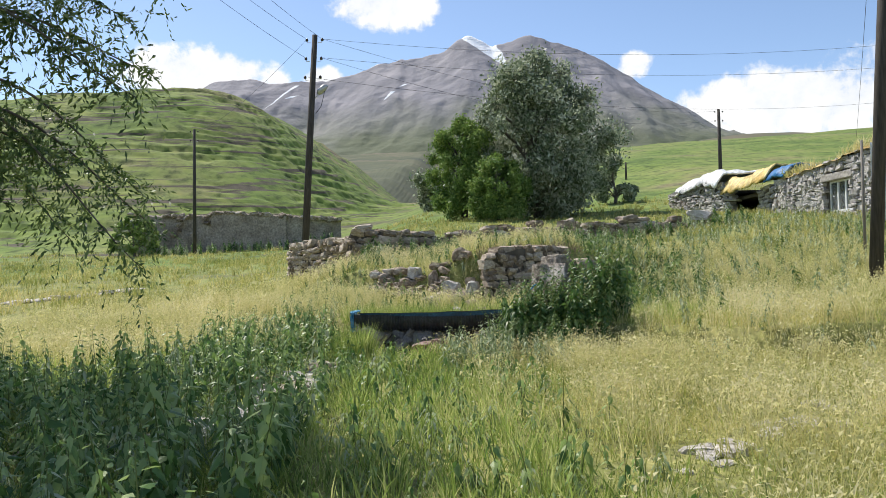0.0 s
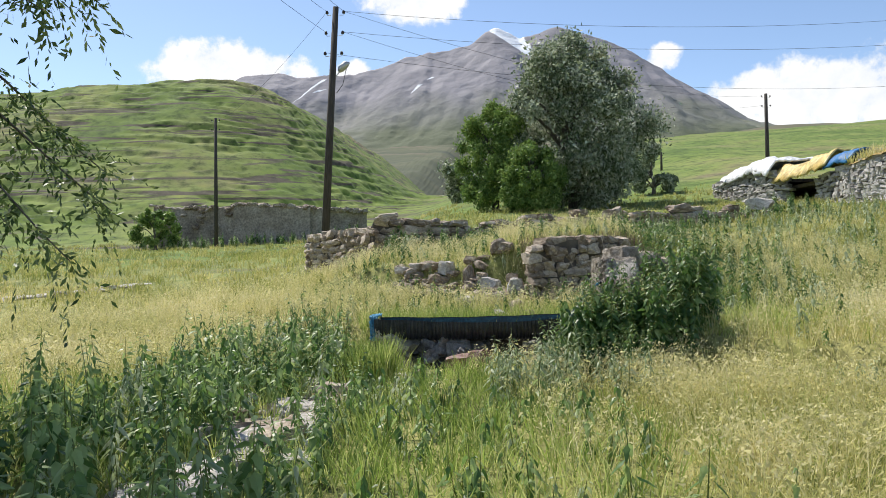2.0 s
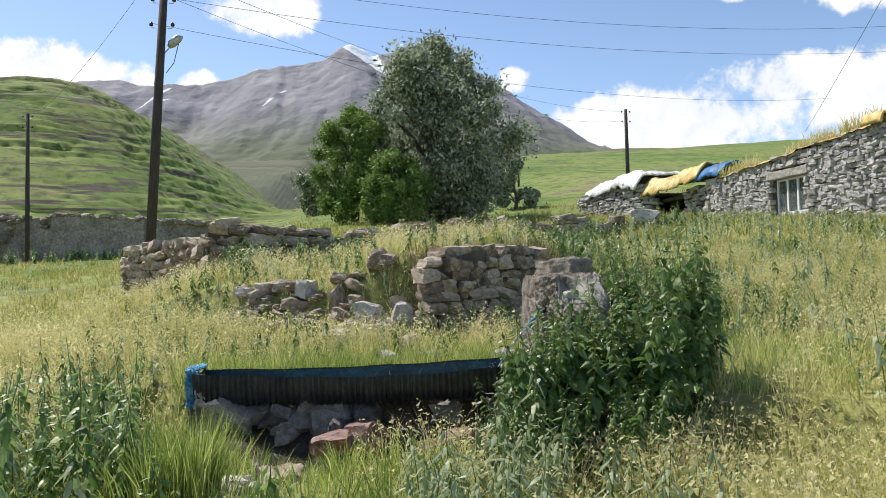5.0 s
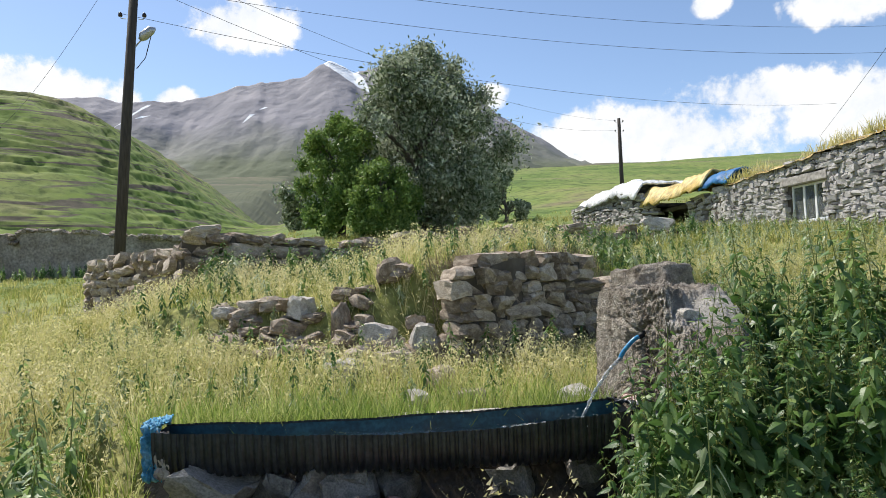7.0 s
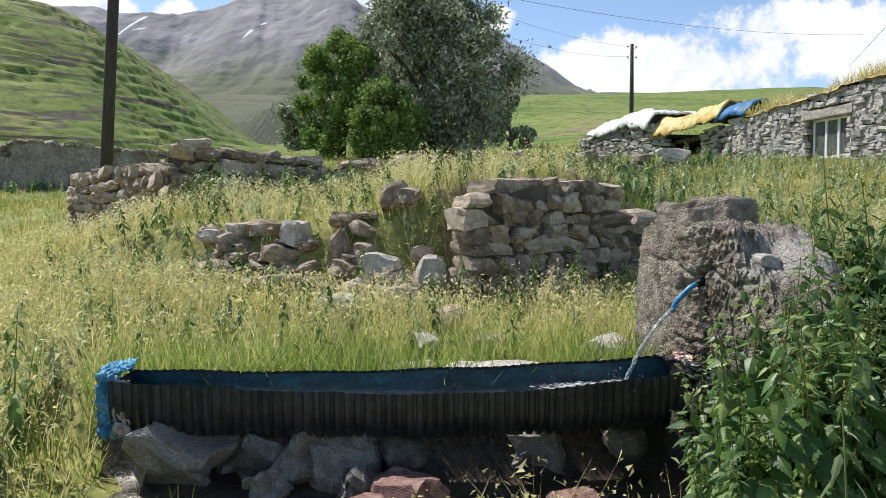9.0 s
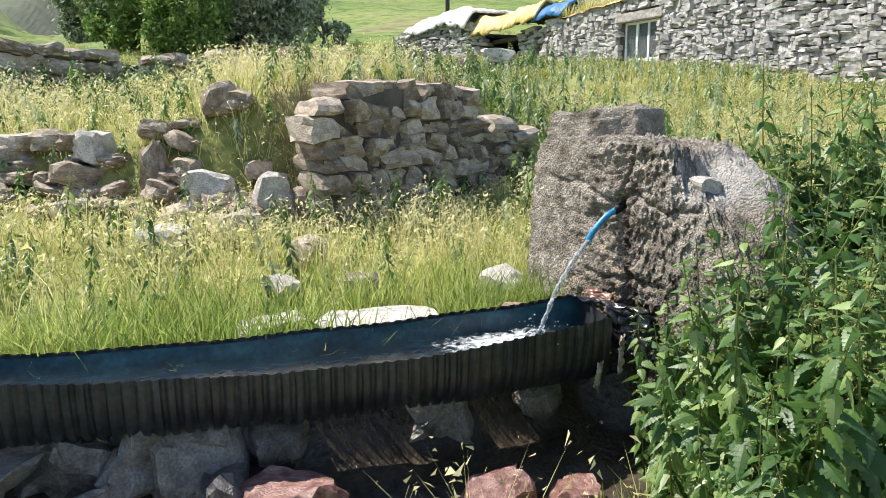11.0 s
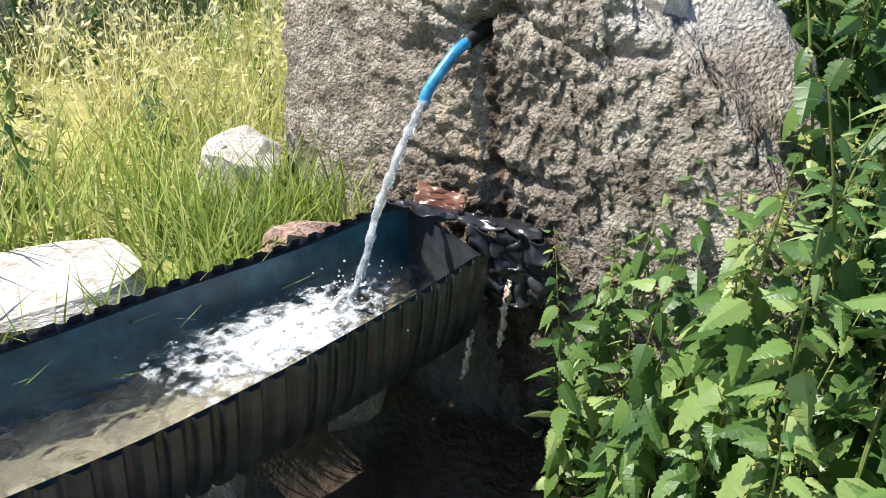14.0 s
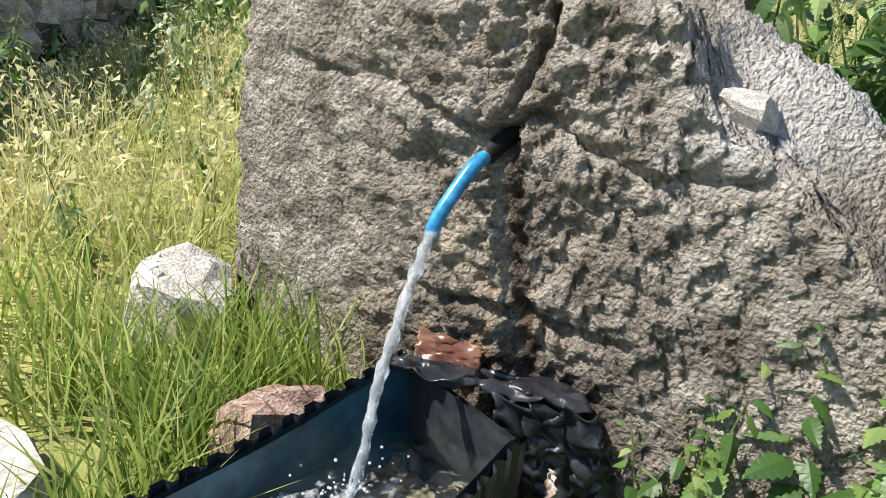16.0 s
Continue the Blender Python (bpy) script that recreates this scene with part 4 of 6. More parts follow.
def tuff_material():
    m = material("rough_concrete", [(0.17, 0.14, 0.11), (0.34, 0.295, 0.245), (0.52, 0.465, 0.40)], 9, 0.93, 1.0, 85, fine=75, bump_dist=0.045)
    t = m.node_tree
    b = t.nodes["Principled BSDF"]
    col = b.inputs["Base Color"].links[0].from_socket
    geo = t.nodes.new("ShaderNodeNewGeometry")
    sp = t.nodes.new("ShaderNodeSeparateXYZ")
    t.links.new(geo.outputs["Position"], sp.inputs[0])
    n = t.nodes.new("ShaderNodeTexNoise")
    n.inputs["Scale"].default_value, n.inputs["Detail"].default_value = 9, 7
    t.links.new(geo.outputs["Position"], n.inputs["Vector"])

    def mth(op, a, c):
        q = t.nodes.new("ShaderNodeMath")
        q.operation = op
        for i, v in enumerate((a, c)):
            if isinstance(v, (int, float)):
                q.inputs[i].default_value = v
            else:
                t.links.new(v, q.inputs[i])
        return q.outputs[0]

    def span(v, lo, hi):
        q = t.nodes.new("ShaderNodeMapRange")
        q.inputs[1].default_value, q.inputs[2].default_value = lo, hi
        t.links.new(v, q.inputs[0])
        return q.outputs[0]

    def blend(f, a, colour, kind="MIX"):
        x = t.nodes.new("ShaderNodeMix")
        x.data_type, x.blend_type = "RGBA", kind
        t.links.new(f, x.inputs[0])
        t.links.new(a, x.inputs[6])
        x.inputs[7].default_value = (*colour, 1)
        return x.outputs[2]
    wob = mth("MULTIPLY", mth("SUBTRACT", n.outputs[0], 0.5), 0.35)
    # ochre lichen and rust near the spout
    ochre = mth("MULTIPLY", span(mth("ABSOLUTE", mth("ADD", sp.outputs[1], 0.0), 0), 0.42, 0.1), span(mth("ADD", sp.outputs[2], wob), 1.1, 0.75))
    col = blend(mth("MULTIPLY", mth("MULTIPLY", ochre, span(n.outputs[0], 0.5, 0.66)), 0.75), col, (0.33, 0.19, 0.07))
    # damp foot, plus the hose's cast shadow painted down the face
    wet = mth("MULTIPLY", span(mth("ADD", sp.outputs[2], wob), 0.80, 0.60), span(mth("ABSOLUTE", mth("ADD", sp.outputs[1], 0.12), 0), 0.55, 0.2))
    hose_shadow_line = mth("ADD", sp.outputs[1], mth("ADD", mth("MULTIPLY", mth("SUBTRACT", 1.16, sp.outputs[2]), 0.26), 0.06))
    hose_shadow = mth("MULTIPLY", span(mth("ABSOLUTE", mth("ADD", hose_shadow_line, mth("MULTIPLY", wob, 0.06)), 0), 0.030, 0.014), span(sp.outputs[2], 1.15, 1.12))
    # damp foot and painted hose shadow share this darkening and gloss mask
    damp = mth("MAXIMUM", mth("MULTIPLY", wet, 0.8), hose_shadow)
    col = blend(damp, col, (0.30, 0.25, 0.23), "MULTIPLY")
    # pale fresh mortar on the broken shoulder
    pale = mth("MULTIPLY", span(mth("SUBTRACT", mth("ADD", sp.outputs[2], mth("MULTIPLY", sp.outputs[1], 0.25)), mth("MULTIPLY", wob, 0.5)), 0.98, 1.1), span(sp.outputs[1], -0.36, -0.5))
    col = blend(mth("MULTIPLY", pale, 0.8), col, (0.62, 0.58, 0.54))
    t.links.new(col, b.inputs["Base Color"])
    rg = mth("SUBTRACT", 0.93, mth("MULTIPLY", damp, 0.5))
    t.links.new(rg, b.inputs["Roughness"])
    return m


M["tuff"] = tuff_material()


def rough_loft(ring, z0, top, rings, roof, mat, name, coarse, fine_, cracks=False, lean=0.0):
    """A block raised on a ring of plan points up to top(x, y), roughened all over."""
    n = len(ring)
    cx, cy = sum(p[0] for p in ring) / n, sum(p[1] for p in ring) / n
    V = np.zeros((rings + roof, n, 3))
    for i in range(rings + roof):
        for j, (x, y) in enumerate(ring):
            zt = top(x, y)
            if i < rings:
                v_ = i / (rings - 1)
                z = z0 + (zt - z0) * v_
                round_ = 0.05 * max(0, (v_ - 0.93) / 0.07) ** 2
                k = 1 + lean * (1 - v_) - round_ * 0.6
                px, py = cx + (x - cx) * k, cy + (y - cy) * k
            else:
                s = 1 - 0.03 - 0.97 * ((i - rings + 1) / roof)
                px, py = cx + (x - cx) * s, cy + (y - cy) * s
                z = top(px, py) + 0.012 * (1 - s)
            p = Vector((px, py, z))
            q = Vector((p.x - cx, p.y - cy, 0.0)).normalized() if i < rings else Vector((0, 0, 1))
            d = coarse * noise.fractal(p * 5.5, 1.0, 2.0, 3) + fine_ * 0.7 * (noise.turbulence(p * 17, 3, True) - 0.5) + fine_ * 1.1 * (noise.voronoi(p * 21)[0][0] - 0.45) + fine_ * 0.75 * (noise.voronoi(p * 44)[0][0] - 0.45) + fine_ * 0.4 * noise.noise(p * 70)
            if cracks and i < rings and x < cx:
                c = crack_depth(p.y, p.z)
                d -= 0.05 * math.exp(-(c / 0.011) ** 2)
                h_ = math.hypot((p.y + 0.035) * 1.0, (p.z - 1.142) * 1.15)
                d -= 0.13 * math.exp(-(h_ / 0.045) ** 4) + 0.03 * math.exp(-(math.hypot(p.y - 0.05, p.z - 1.13) / 0.06) ** 2)
                d -= 0.05 * math.exp(-((p.y - 0.20) / 0.13) ** 2 - ((p.z - 1.06) / 0.06) ** 2)
            V[i, j] = p + q * d
    return mesh_np(name, V.reshape(-1, 3), [grid_faces(n, rings + roof, True)], mat, True)


def ring_of(corners, step):
    out = []
    for a, b in zip(corners, corners[1:] + corners[:1]):
        k = max(1, int(math.dist(a, b) / step))
        out += [(a[0] + (b[0] - a[0]) * i / k, a[1] + (b[1] - a[1]) * i / k) for i in range(k)]
    return out


def block_top(x, y):
    z = np.interp(y, [-1.12, -0.98, -0.86, -0.74, -0.62, -0.47, -0.36, -0.1, 0.6, 0.85], [0.70, 0.98, 1.13, 1.23, 1.32, 1.41, 1.45, 1.455, 1.46, 1.42])
    if y < -0.38 and x < 1.42:
        z -= 0.12 * min(1, (-0.38 - y) / 0.10) * min(1, (1.42 - x) / 0.10)
    return float(z)


# plan: the face towards the trough is finer
back = [(1.22, -1.06), (1.42, -1.0), (1.56, -0.7), (1.64, -0.25), (1.74, 0.3), (1.72, 0.78), (1.62, 0.86), (1.4, 0.86), (1.25, 0.84)]


def plan_ring():
    front = [(1.19, 0.81), (1.15, 0.785), (1.13, 0.74), (1.125, 0.2), (1.15, -0.1), (1.15, -0.5), (1.16, -0.8), (1.17, -1.02)]
    out = []
    for chain, step in ((front, 0.0085), ([front[-1]] + back + [front[0]], 0.015)):
        for a, b in zip(chain, chain[1:]):
            k = max(1, int(math.dist(a, b) / step))
            out += [(a[0] + (b[0] - a[0]) * i / k, a[1] + (b[1] - a[1]) * i / k) for i in range(k)]
    return out


fountain = thing("fountain_block", "rough weathered concrete fountain block, cracked and crumbling, with damp foot", "fountain")
part("masonry", rough_loft(plan_ring(), 0.0, block_top, 150, 34, M["tuff"], "masonry", 0.026, 0.036, True, 0.16), None, fountain)
cap_ring = ring_of([(1.46, 1.02), (1.36, 0.96), (1.42, 0.62), (1.56, 0.36), (1.68, 0.38), (1.84, 0.45), (1.80, 0.75), (1.68, 1.05)], 0.022)
part("cap_stone", rough_loft(cap_ring, 1.38, lambda x, y: 1.625 + 0.02 * math.sin(y * 5), 24, 16, M["tuff"], "cap_stone", 0.03, 0.015, False, 0.05), None, fountain, "separate lump of concrete on the top")

# stones round the fountain
boulder(1.27, -0.50, .12, .11, .09, PALE_STONES, 2, "pale broken lump lying on the fountain shoulder", 0.3, z=1.25)
boulder(0.93, 0.86, .26, .34, .26, PALE_STONES, 1, "pale boulder in the grass beside the fountain", 0.15, rz=-40)
boulder(0.70, 0.20, .24, .16, .27, RED_STONES, 0, "reddish broken stone wedged behind the trough", 0.25, rz=-15)
boulder(0.0, 0.50, .66, .40, .15, PALE_STONES, 4, "flat pale slab in the grass behind the trough", 0.2, rz=-12, tilt=3)
boulder(-0.55, 0.75, .45, .3, .14, PALE_STONES, 5, "flat pale slab in the grass behind the trough", 0.3, rz=20, tilt=3)

# stones that carry the trough
for i, (x, y, z, w, d, h, rz_, kind_) in enumerate([
        (-1.93, 0.22, 0.17, .50, .36, .38, -8, 0), (-1.52, 0.20, 0.12, .34, .3, .30, 10, 0), (-1.25, 0.12, 0.13, .36, .26, .30, 25, 1), (-1.05, 0.05, 0.10, .32, .28, .34, -20, 2),
        (-0.70, 0.10, 0.12, .30, .28, .34, 15, 3), (0.1, 0.06, 0.10, .34, .24, .34, -9, 5), (0.66, 0.02, 0.12, .26, .22, .34, -5, 1),
        (-1.45, -0.05, 0.02, .28, .22, .2, 40, 2), (-0.98, -0.24, 0.05, .26, .2, .24, 60, 3)]):
    ob = boulder(x, y, w, d, h, WET_STONES, i + kind_, "wet grey stone propping the trough", 0.5, rz_, 26, z=z, group="trough stones")
for i, (x, y, z, w, d, h) in enumerate([(-0.72, -0.42, 0.05, .40, .3, .26), (-1.02, -0.62, 0.02, .34, .28, .18), (0.12, -0.62, 0.0, .28, .22, .18), (0.42, -0.75, 0.0, .26, .2, .14), (-0.1, -0.85, -0.02, .4, .24, .12)]):
    boulder(x, y, w, d, h, WETRED_STONES, i, "wet reddish stone in the runoff", 0.5, None, 10, z=z, group="runoff stones")

# wet mud under the trough, near-black to fill in the shade there
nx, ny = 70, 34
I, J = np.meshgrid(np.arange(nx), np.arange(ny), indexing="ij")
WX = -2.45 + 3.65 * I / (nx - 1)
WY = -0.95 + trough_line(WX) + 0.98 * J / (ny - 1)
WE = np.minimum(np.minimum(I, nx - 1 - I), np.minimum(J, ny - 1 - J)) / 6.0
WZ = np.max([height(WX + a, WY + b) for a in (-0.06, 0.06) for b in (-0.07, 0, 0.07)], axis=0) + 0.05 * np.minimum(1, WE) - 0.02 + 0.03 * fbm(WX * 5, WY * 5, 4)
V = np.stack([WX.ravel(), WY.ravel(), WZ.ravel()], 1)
tagged(thing("wet_mud", "wet mud under the trough, coloured near-black for the shade there", "mud", kind="structure", data=mesh_np("wet_mud", V, [grid_faces(ny, nx)], M["wet_mud"], True)), kind="structure")


# crumpled plastic and rags
def crumpled(name, origin, u, v_, nu, nv, amp, seed, freq=9.0):
    o, u, v_ = Vector(origin), Vector(u), Vector(v_)
    w = u.cross(v_).normalized()
    pts = []
    for j in range(nv):
        for i in range(nu):
            a, b = i / (nu - 1), j / (nv - 1)
            p = o + u * a + v_ * b
            q = Vector((a * 2.1, b * 2.1, seed))
            fold = 1 - 2 * abs(noise.noise(q * freq * 0.35))
            p += w * amp * (0.9 * fold + 0.5 * noise.noise(q * freq)) + (u.normalized() * noise.noise(q * 3 + Vector((5, 0, 0))) + v_.normalized() * noise.noise(q * 3 + Vector((0, 7, 0)))) * amp * 1.1
            pts.append(p)
    me = mesh_np(name, pts, [grid_faces(nu, nv)], M["bag"], True)
    return me


def sheet(name, label, category, pieces):
    t = thing(name, label, category)
    for nm, me, mat, lb in pieces:
        me.materials[0] = M[mat]
        o = part(nm, me, None, t, lb)
        s = o.modifiers.new("thickness", "SOLIDIFY")
        s.thickness = 0.003
    return t


sheet("plastic_packing", "crumpled black plastic packing stuffed round the trough end", "plastic", [
    ("black_sheet", crumpled("black_sheet", (0.86, 0.02, 0.66), (0.17, -0.40, -0.01), (0.13, 0.06, -0.04), 60, 30, 0.024, 1, 5.0), "bag", ""),
    ("hanging_flap", crumpled("hanging_flap", (0.93, -0.22, 0.655), (0.12, -0.20, -0.01), (0.02, -0.03, -0.22), 44, 36, 0.030, 2, 5.0), "bag", ""),
    ("orange_flap", crumpled("orange_flap", (0.975, 0.03, 0.64), (0.06, -0.14, -0.02), (0.045, 0.02, 0.055), 40, 26, 0.007, 3, 3.0), "bag_orange", "torn orange-brown plastic"),
    ("torn_strip", crumpled("torn_strip", (0.90, -0.40, 0.55), (0.05, 0.03, 0.0), (0.0, 0.01, -0.19), 12, 24, 0.014, 4), "bag_pale", "pale torn plastic strip"),
    ("torn_strip", crumpled("torn_strip", (0.80, -0.36, 0.42), (0.05, 0.02, 0.0), (-0.02, 0.0, -0.12), 12, 18, 0.012, 6), "bag_pale", "pale torn plastic strip")])
sheet("rag_bundle", "blue rags and frayed plastic stuffed in the trough end", "rag", [
    ("rag_top", crumpled("rag_top", (-2.42, 0.28, 0.61), (0.17, 0.02, 0.02), (-0.01, 0.30, 0.01), 26, 26, 0.035, 8), "rag", "bright blue rag"),
    ("rag_front", crumpled("rag_front", (-2.42, 0.27, 0.63), (0.14, -0.01, 0.0), (0.01, -0.02, -0.36), 22, 34, 0.03, 9), "rag", ""),
    ("frayed_strip", crumpled("frayed_strip", (-2.33, 0.25, 0.60), (0.09, -0.01, 0.0), (0.01, -0.02, -0.32), 16, 30, 0.025, 10), "bag_pale", "frayed pale plastic")])


# ---------------- poles and wires ----------------
def utility_pole(x, y, ztop, lean=(0, 0), r=0.13, cross=True, lamp=False, label="dark weathered wooden utility pole with small insulators", arms=2):
    z0 = gz(x, y)
    pole = thing("utility_pole", label, "utility pole", (x, y, z0), group="utility poles")
    h = ztop - z0
    part("post", tube([(0, 0, -0.4), (lean[0] * .5, lean[1] * .5, h * .5), (lean[0], lean[1], h)], [r * 1.1, r, r * 0.78], 12), M["wood"], pole, "", True)
    spots = []
    for k in range(arms):
        z = h - 0.3 - 0.75 * k
        for sgn in (-1, 1):
            px = lean[0] * z / h + sgn * (r + 0.02)
            bm = tube([(px, 0, z), (px + sgn * 0.13, 0, z + 0.0), (px + sgn * 0.15, 0, z + 0.10)], [0.012, 0.012, 0.010], 6)
            part("bracket", bm, M["metal"], pole)
            bm = tube([(px + sgn * 0.15, 0, z + 0.06), (px + sgn * 0.15, 0, z + 0.10), (px + sgn * 0.15, 0, z + 0.15), (px + sgn * 0.15, 0, z + 0.18)], [0.05, 0.06, 0.045, 0.02], 10)
            part("insulator", bm, M["ceramic"], pole, "brown ceramic insulator", True)
            spots.append(Vector((x + px + sgn * 0.15, y, z0 + z + 0.14)))
    if lamp:
        z = h - 2.25
        px = lean[0] * z / h
        part("lamp_arm", tube([(px + 0.1, 0, z - 0.3), (px + 0.3, 0, z - 0.05), (px + 0.45, 0, z + 0.05)], [0.02, 0.02, 0.02], 8), M["metal"], pole)
        part("lamp_head", tube([(px + 0.22, 0, z - 0.12), (px + 0.3, 0, z - 0.02), (px + 0.5, 0, z + 0.16), (px + 0.62, 0, z + 0.2)], [0.06, 0.13, 0.12, 0.03], 12), M["metal"], pole, "pale street lamp head", True)
        part("cable_loop", tube([(px + 0.5, 0, z), (px + 0.35, 0, z - 0.6), (px + 0.12, 0, z - 0.9)], [0.012] * 3, 6), M["wire"], pole)
    return spots


def wire(a, b, sag, r=0.0065):
    a, b = Vector(a), Vector(b)
    pts = [a.lerp(b, t) - Vector((0, 0, 4 * sag * t * (1 - t))) for t in (i / 28 for i in range(29))]
    thing("power_line", "thin dark overhead power line between poles", "wire", group="power lines", data=mesh_bm("power_line", tube(pts, [r] * 29, 5), M["wire"]))


P1 = utility_pole(-6.2, 15.6, 10.8, (0.64, 0), 0.135, lamp=True, arms=3)
P2 = utility_pole(-21.4, 48.0, 13.3, (0.15, 0), 0.14)
P3 = utility_pole(22.25, 47.3, 13.75, (0.0, 0), 0.15)
P4 = utility_pole(25.7, 93.0, 15.6, (0, 0), 0.15)
PR = utility_pole(8.32, 1.5, 9.2, (0.55, 0), 0.125, label="dark wooden utility pole standing in the dry grass")
for a, b, s in ((P1[0], (-9.5, -22, 9.6), 0.9), (P1[1], (-8.6, -22, 9.5), 0.9), (P1[2], (-9.2, -22, 8.9), 0.8), (P1[1], P3[0], 1.0), (P1[3], P3[2], 1.2), (P1[0], P2[1], 0.5), (P1[4], (27.0, 30.0, 10.6), 0.9),
                (P1[1], (29.0, 22.0, 12.4), 1.0), (P1[3], (29.5, 22.5, 11.4), 1.0), (PR[2], (18.6, 20.5, 6.9), 0.12)):
    wire(a, b, s)


# ---------------- ruined mud wall in the field ----------------
def mud_wall():
    wall = thing("mud_wall", "ruined mud-plastered stone wall with crumbling top", "wall")
    pts = [Vector(p) for p in ((-29.5, 55, 0), (-21.6, 54, 0), (-14.3, 53, 0), (-10.0, 54, 0))]
    L = length_of(pts)
    n, m = 160, 18
    for nm, off in (("plaster_face", 0.0),):
        V = []
        for i in range(n):
            s = L * i / (n - 1)
            p, d = along(pts, s)
            q = Vector((d.y, -d.x, 0))
            z0 = gz(p.x, p.y) - 0.2
            zt = float(np.interp(s, [0, 3, 7.8, 8.2, 15, 15.5, 20], [6.9, 6.6, 6.55, 6.75, 6.25, 6.15, 5.8])) + 0.14 * noise.noise((s * 1.3, 0, 1)) + 0.10 * noise.noise((s * 5, 0, 2))
            step = 0.25 if s > 15 else (0.0 if s > 7.8 else 0.3)
            for j in range(m):
                a = j / (m - 1)
                if a < 0.6:
                    z, o = z0 + (zt - z0) * a / 0.6, 0.3
                elif a < 0.75:
                    z, o = zt + 0.02, 0.3 - 0.6 * (a - 0.6) / 0.15
                else:
                    z, o = zt - (zt - z0) * (a - 0.75) / 0.25, -0.3
                pp = p + q * (o - step + 0.06 * noise.noise((s * 2, z * 2, 3)))
                V.append((pp.x, pp.y, z))
        part(nm, mesh_np(nm, V, [grid_faces(m, n)], M["mud"], False), None, wall)
    r = random.Random(4)
    for k in range(70):
        s = r.uniform(0, L)
        p, d = along(pts, s)
        zt = float(np.interp(s, [0, 3, 7.8, 8.2, 15, 15.5, 20], [6.9, 6.6, 6.55, 6.75, 6.25, 6.15, 5.8]))
        if s < 7.8 and r.random() < 0.75:
            zt -= r.uniform(0, 2.0)
        ob = part("stone", BIG_STONES[k % 8], None, wall)
        ob.matrix_basis = pose(p.x, p.y - 0.18, zt, r.uniform(-20, 20), r.uniform(-20, 20), r.uniform(0, 180)) @ Matrix.Diagonal((r.uniform(.35, .7), .5, r.uniform(.2, .4), 1))


mud_wall()


# ---------------- stone house and sheds ----------------
def house():
    hs = thing("stone_house", "old grey fieldstone house with earth roof and white window", "house")
    X = 17.5

    def roof_z(y):
        return float(np.interp(y, [4, 10, 15, 20, 25.2], [6.1, 6.15, 6.15, 5.88, 5.58]))
    # walls with a window opening at y 19.0..21.05, z 3.45..4.95
    wy0, wy1, wz0, wz1 = 19.0, 21.05, 3.5, 4.95
    bm = bmesh.new()
    for y0, y1 in ((4.0, wy0), (wy1, 25.2)):
        k = 8
        for i in range(k):
            a, b = y0 + (y1 - y0) * i / k, y0 + (y1 - y0) * (i + 1) / k
            box(bm, X + 0.03, a, gz(X, a) - 0.6, X + 0.55, b, roof_z((a + b) / 2) - 0.1)
    box(bm, X + 0.03, wy0, 2.6, X + 0.55, wy1, wz0)
    box(bm, X + 0.03, wy0, wz1, X + 0.55, wy1, roof_z(20) - 0.1)
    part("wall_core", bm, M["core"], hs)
    bm = bmesh.new()
    box(bm, X + 0.03, 24.7, 3.6, X + 7, 25.2, 5.4)
    box(bm, X + 0.03, 4.0, 2.5, X + 7, 4.5, 6.5)
    box(bm, X + 6.5, 4.5, 2.5, X + 7, 24.7, 5.6)
    part("rear_wall", bm, M["stone_far"], hs)
    mats = stone_courses([Vector((X, 4.0, 0)), Vector((X, 25.25, 0))], lambda s: gz(X, 4 + s), lambda s: roof_z(4 + s), 0.34, (0.2, 0.46), (0.12, 0.22), 23)
    mats = [m for m in mats if not (wy0 - 0.14 < m.translation.y < wy1 + 0.14 and wz0 - 0.05 < m.translation.z < wz1 + 0.42)]
    mats.sort(key=lambda m: abs(m.translation.y - 20))
    for i, m in enumerate(mats[:300]):
        part("stone", FAR_STONES[(i * 7) % 10], None, hs).matrix_basis = m
    tagged(part("stones", join_stones("stones", mats[300:], FAR_STONES, M["stone_far"]), None, hs), kind="stuff")
    part("lintel", box(bmesh.new(), X - 0.2, wy0 - 0.35, wz1, X + 0.45, wy1 + 0.35, wz1 + 0.34, 0.03), M["lintel"], hs, "long pale stone lintel")
    # window
    win = part("window", box(bmesh.new(), X + 0.02, wy0, wz0 - 0.09, X + 0.42, wy1, wz0 - 0.005, 0.01), M["paint_white"], hs, "white-painted casement window")
    for nm, y0, y1, z0, z1 in (("frame", wy0, wy0 + 0.1, wz0, wz1), ("frame", wy1 - 0.1, wy1, wz0, wz1), ("frame", wy0 + 0.1, wy1 - 0.1, wz1 - 0.09, wz1), ("frame", wy0 + 0.1, wy1 - 0.1, wz0, wz0 + 0.09),
                               ("mullion", wy0 + 0.62, wy0 + 0.74, wz0 + 0.09, wz1 - 0.09), ("mullion", wy0 + 1.28, wy0 + 1.40, wz0 + 0.09, wz1 - 0.09)):
        part(nm, box(bmesh.new(), X + 0.08, y0, z0, X + 0.16, y1, z1, 0.008), M["paint_white"], win)
    for y0, y1 in ((wy0 + 0.1, wy0 + 0.62), (wy0 + 0.74, wy0 + 1.28), (wy0 + 1.40, wy1 - 0.1)):
        part("pane", box(bmesh.new(), X + 0.11, y0, wz0 + 0.09, X + 0.118, y1, wz1 - 0.09), M["glass"], win, "dark glass pane")
    # near-black box added behind the panes as the unlit room's shade
    part("dark_room", box(bmesh.new(), X + 0.6, wy0 - 0.8, wz0 - 0.8, X + 2.6, wy1 + 0.8, wz1 + 0.4), M["room_shade"], hs)
    # earth roof
    n, m = 90, 16
    V = []
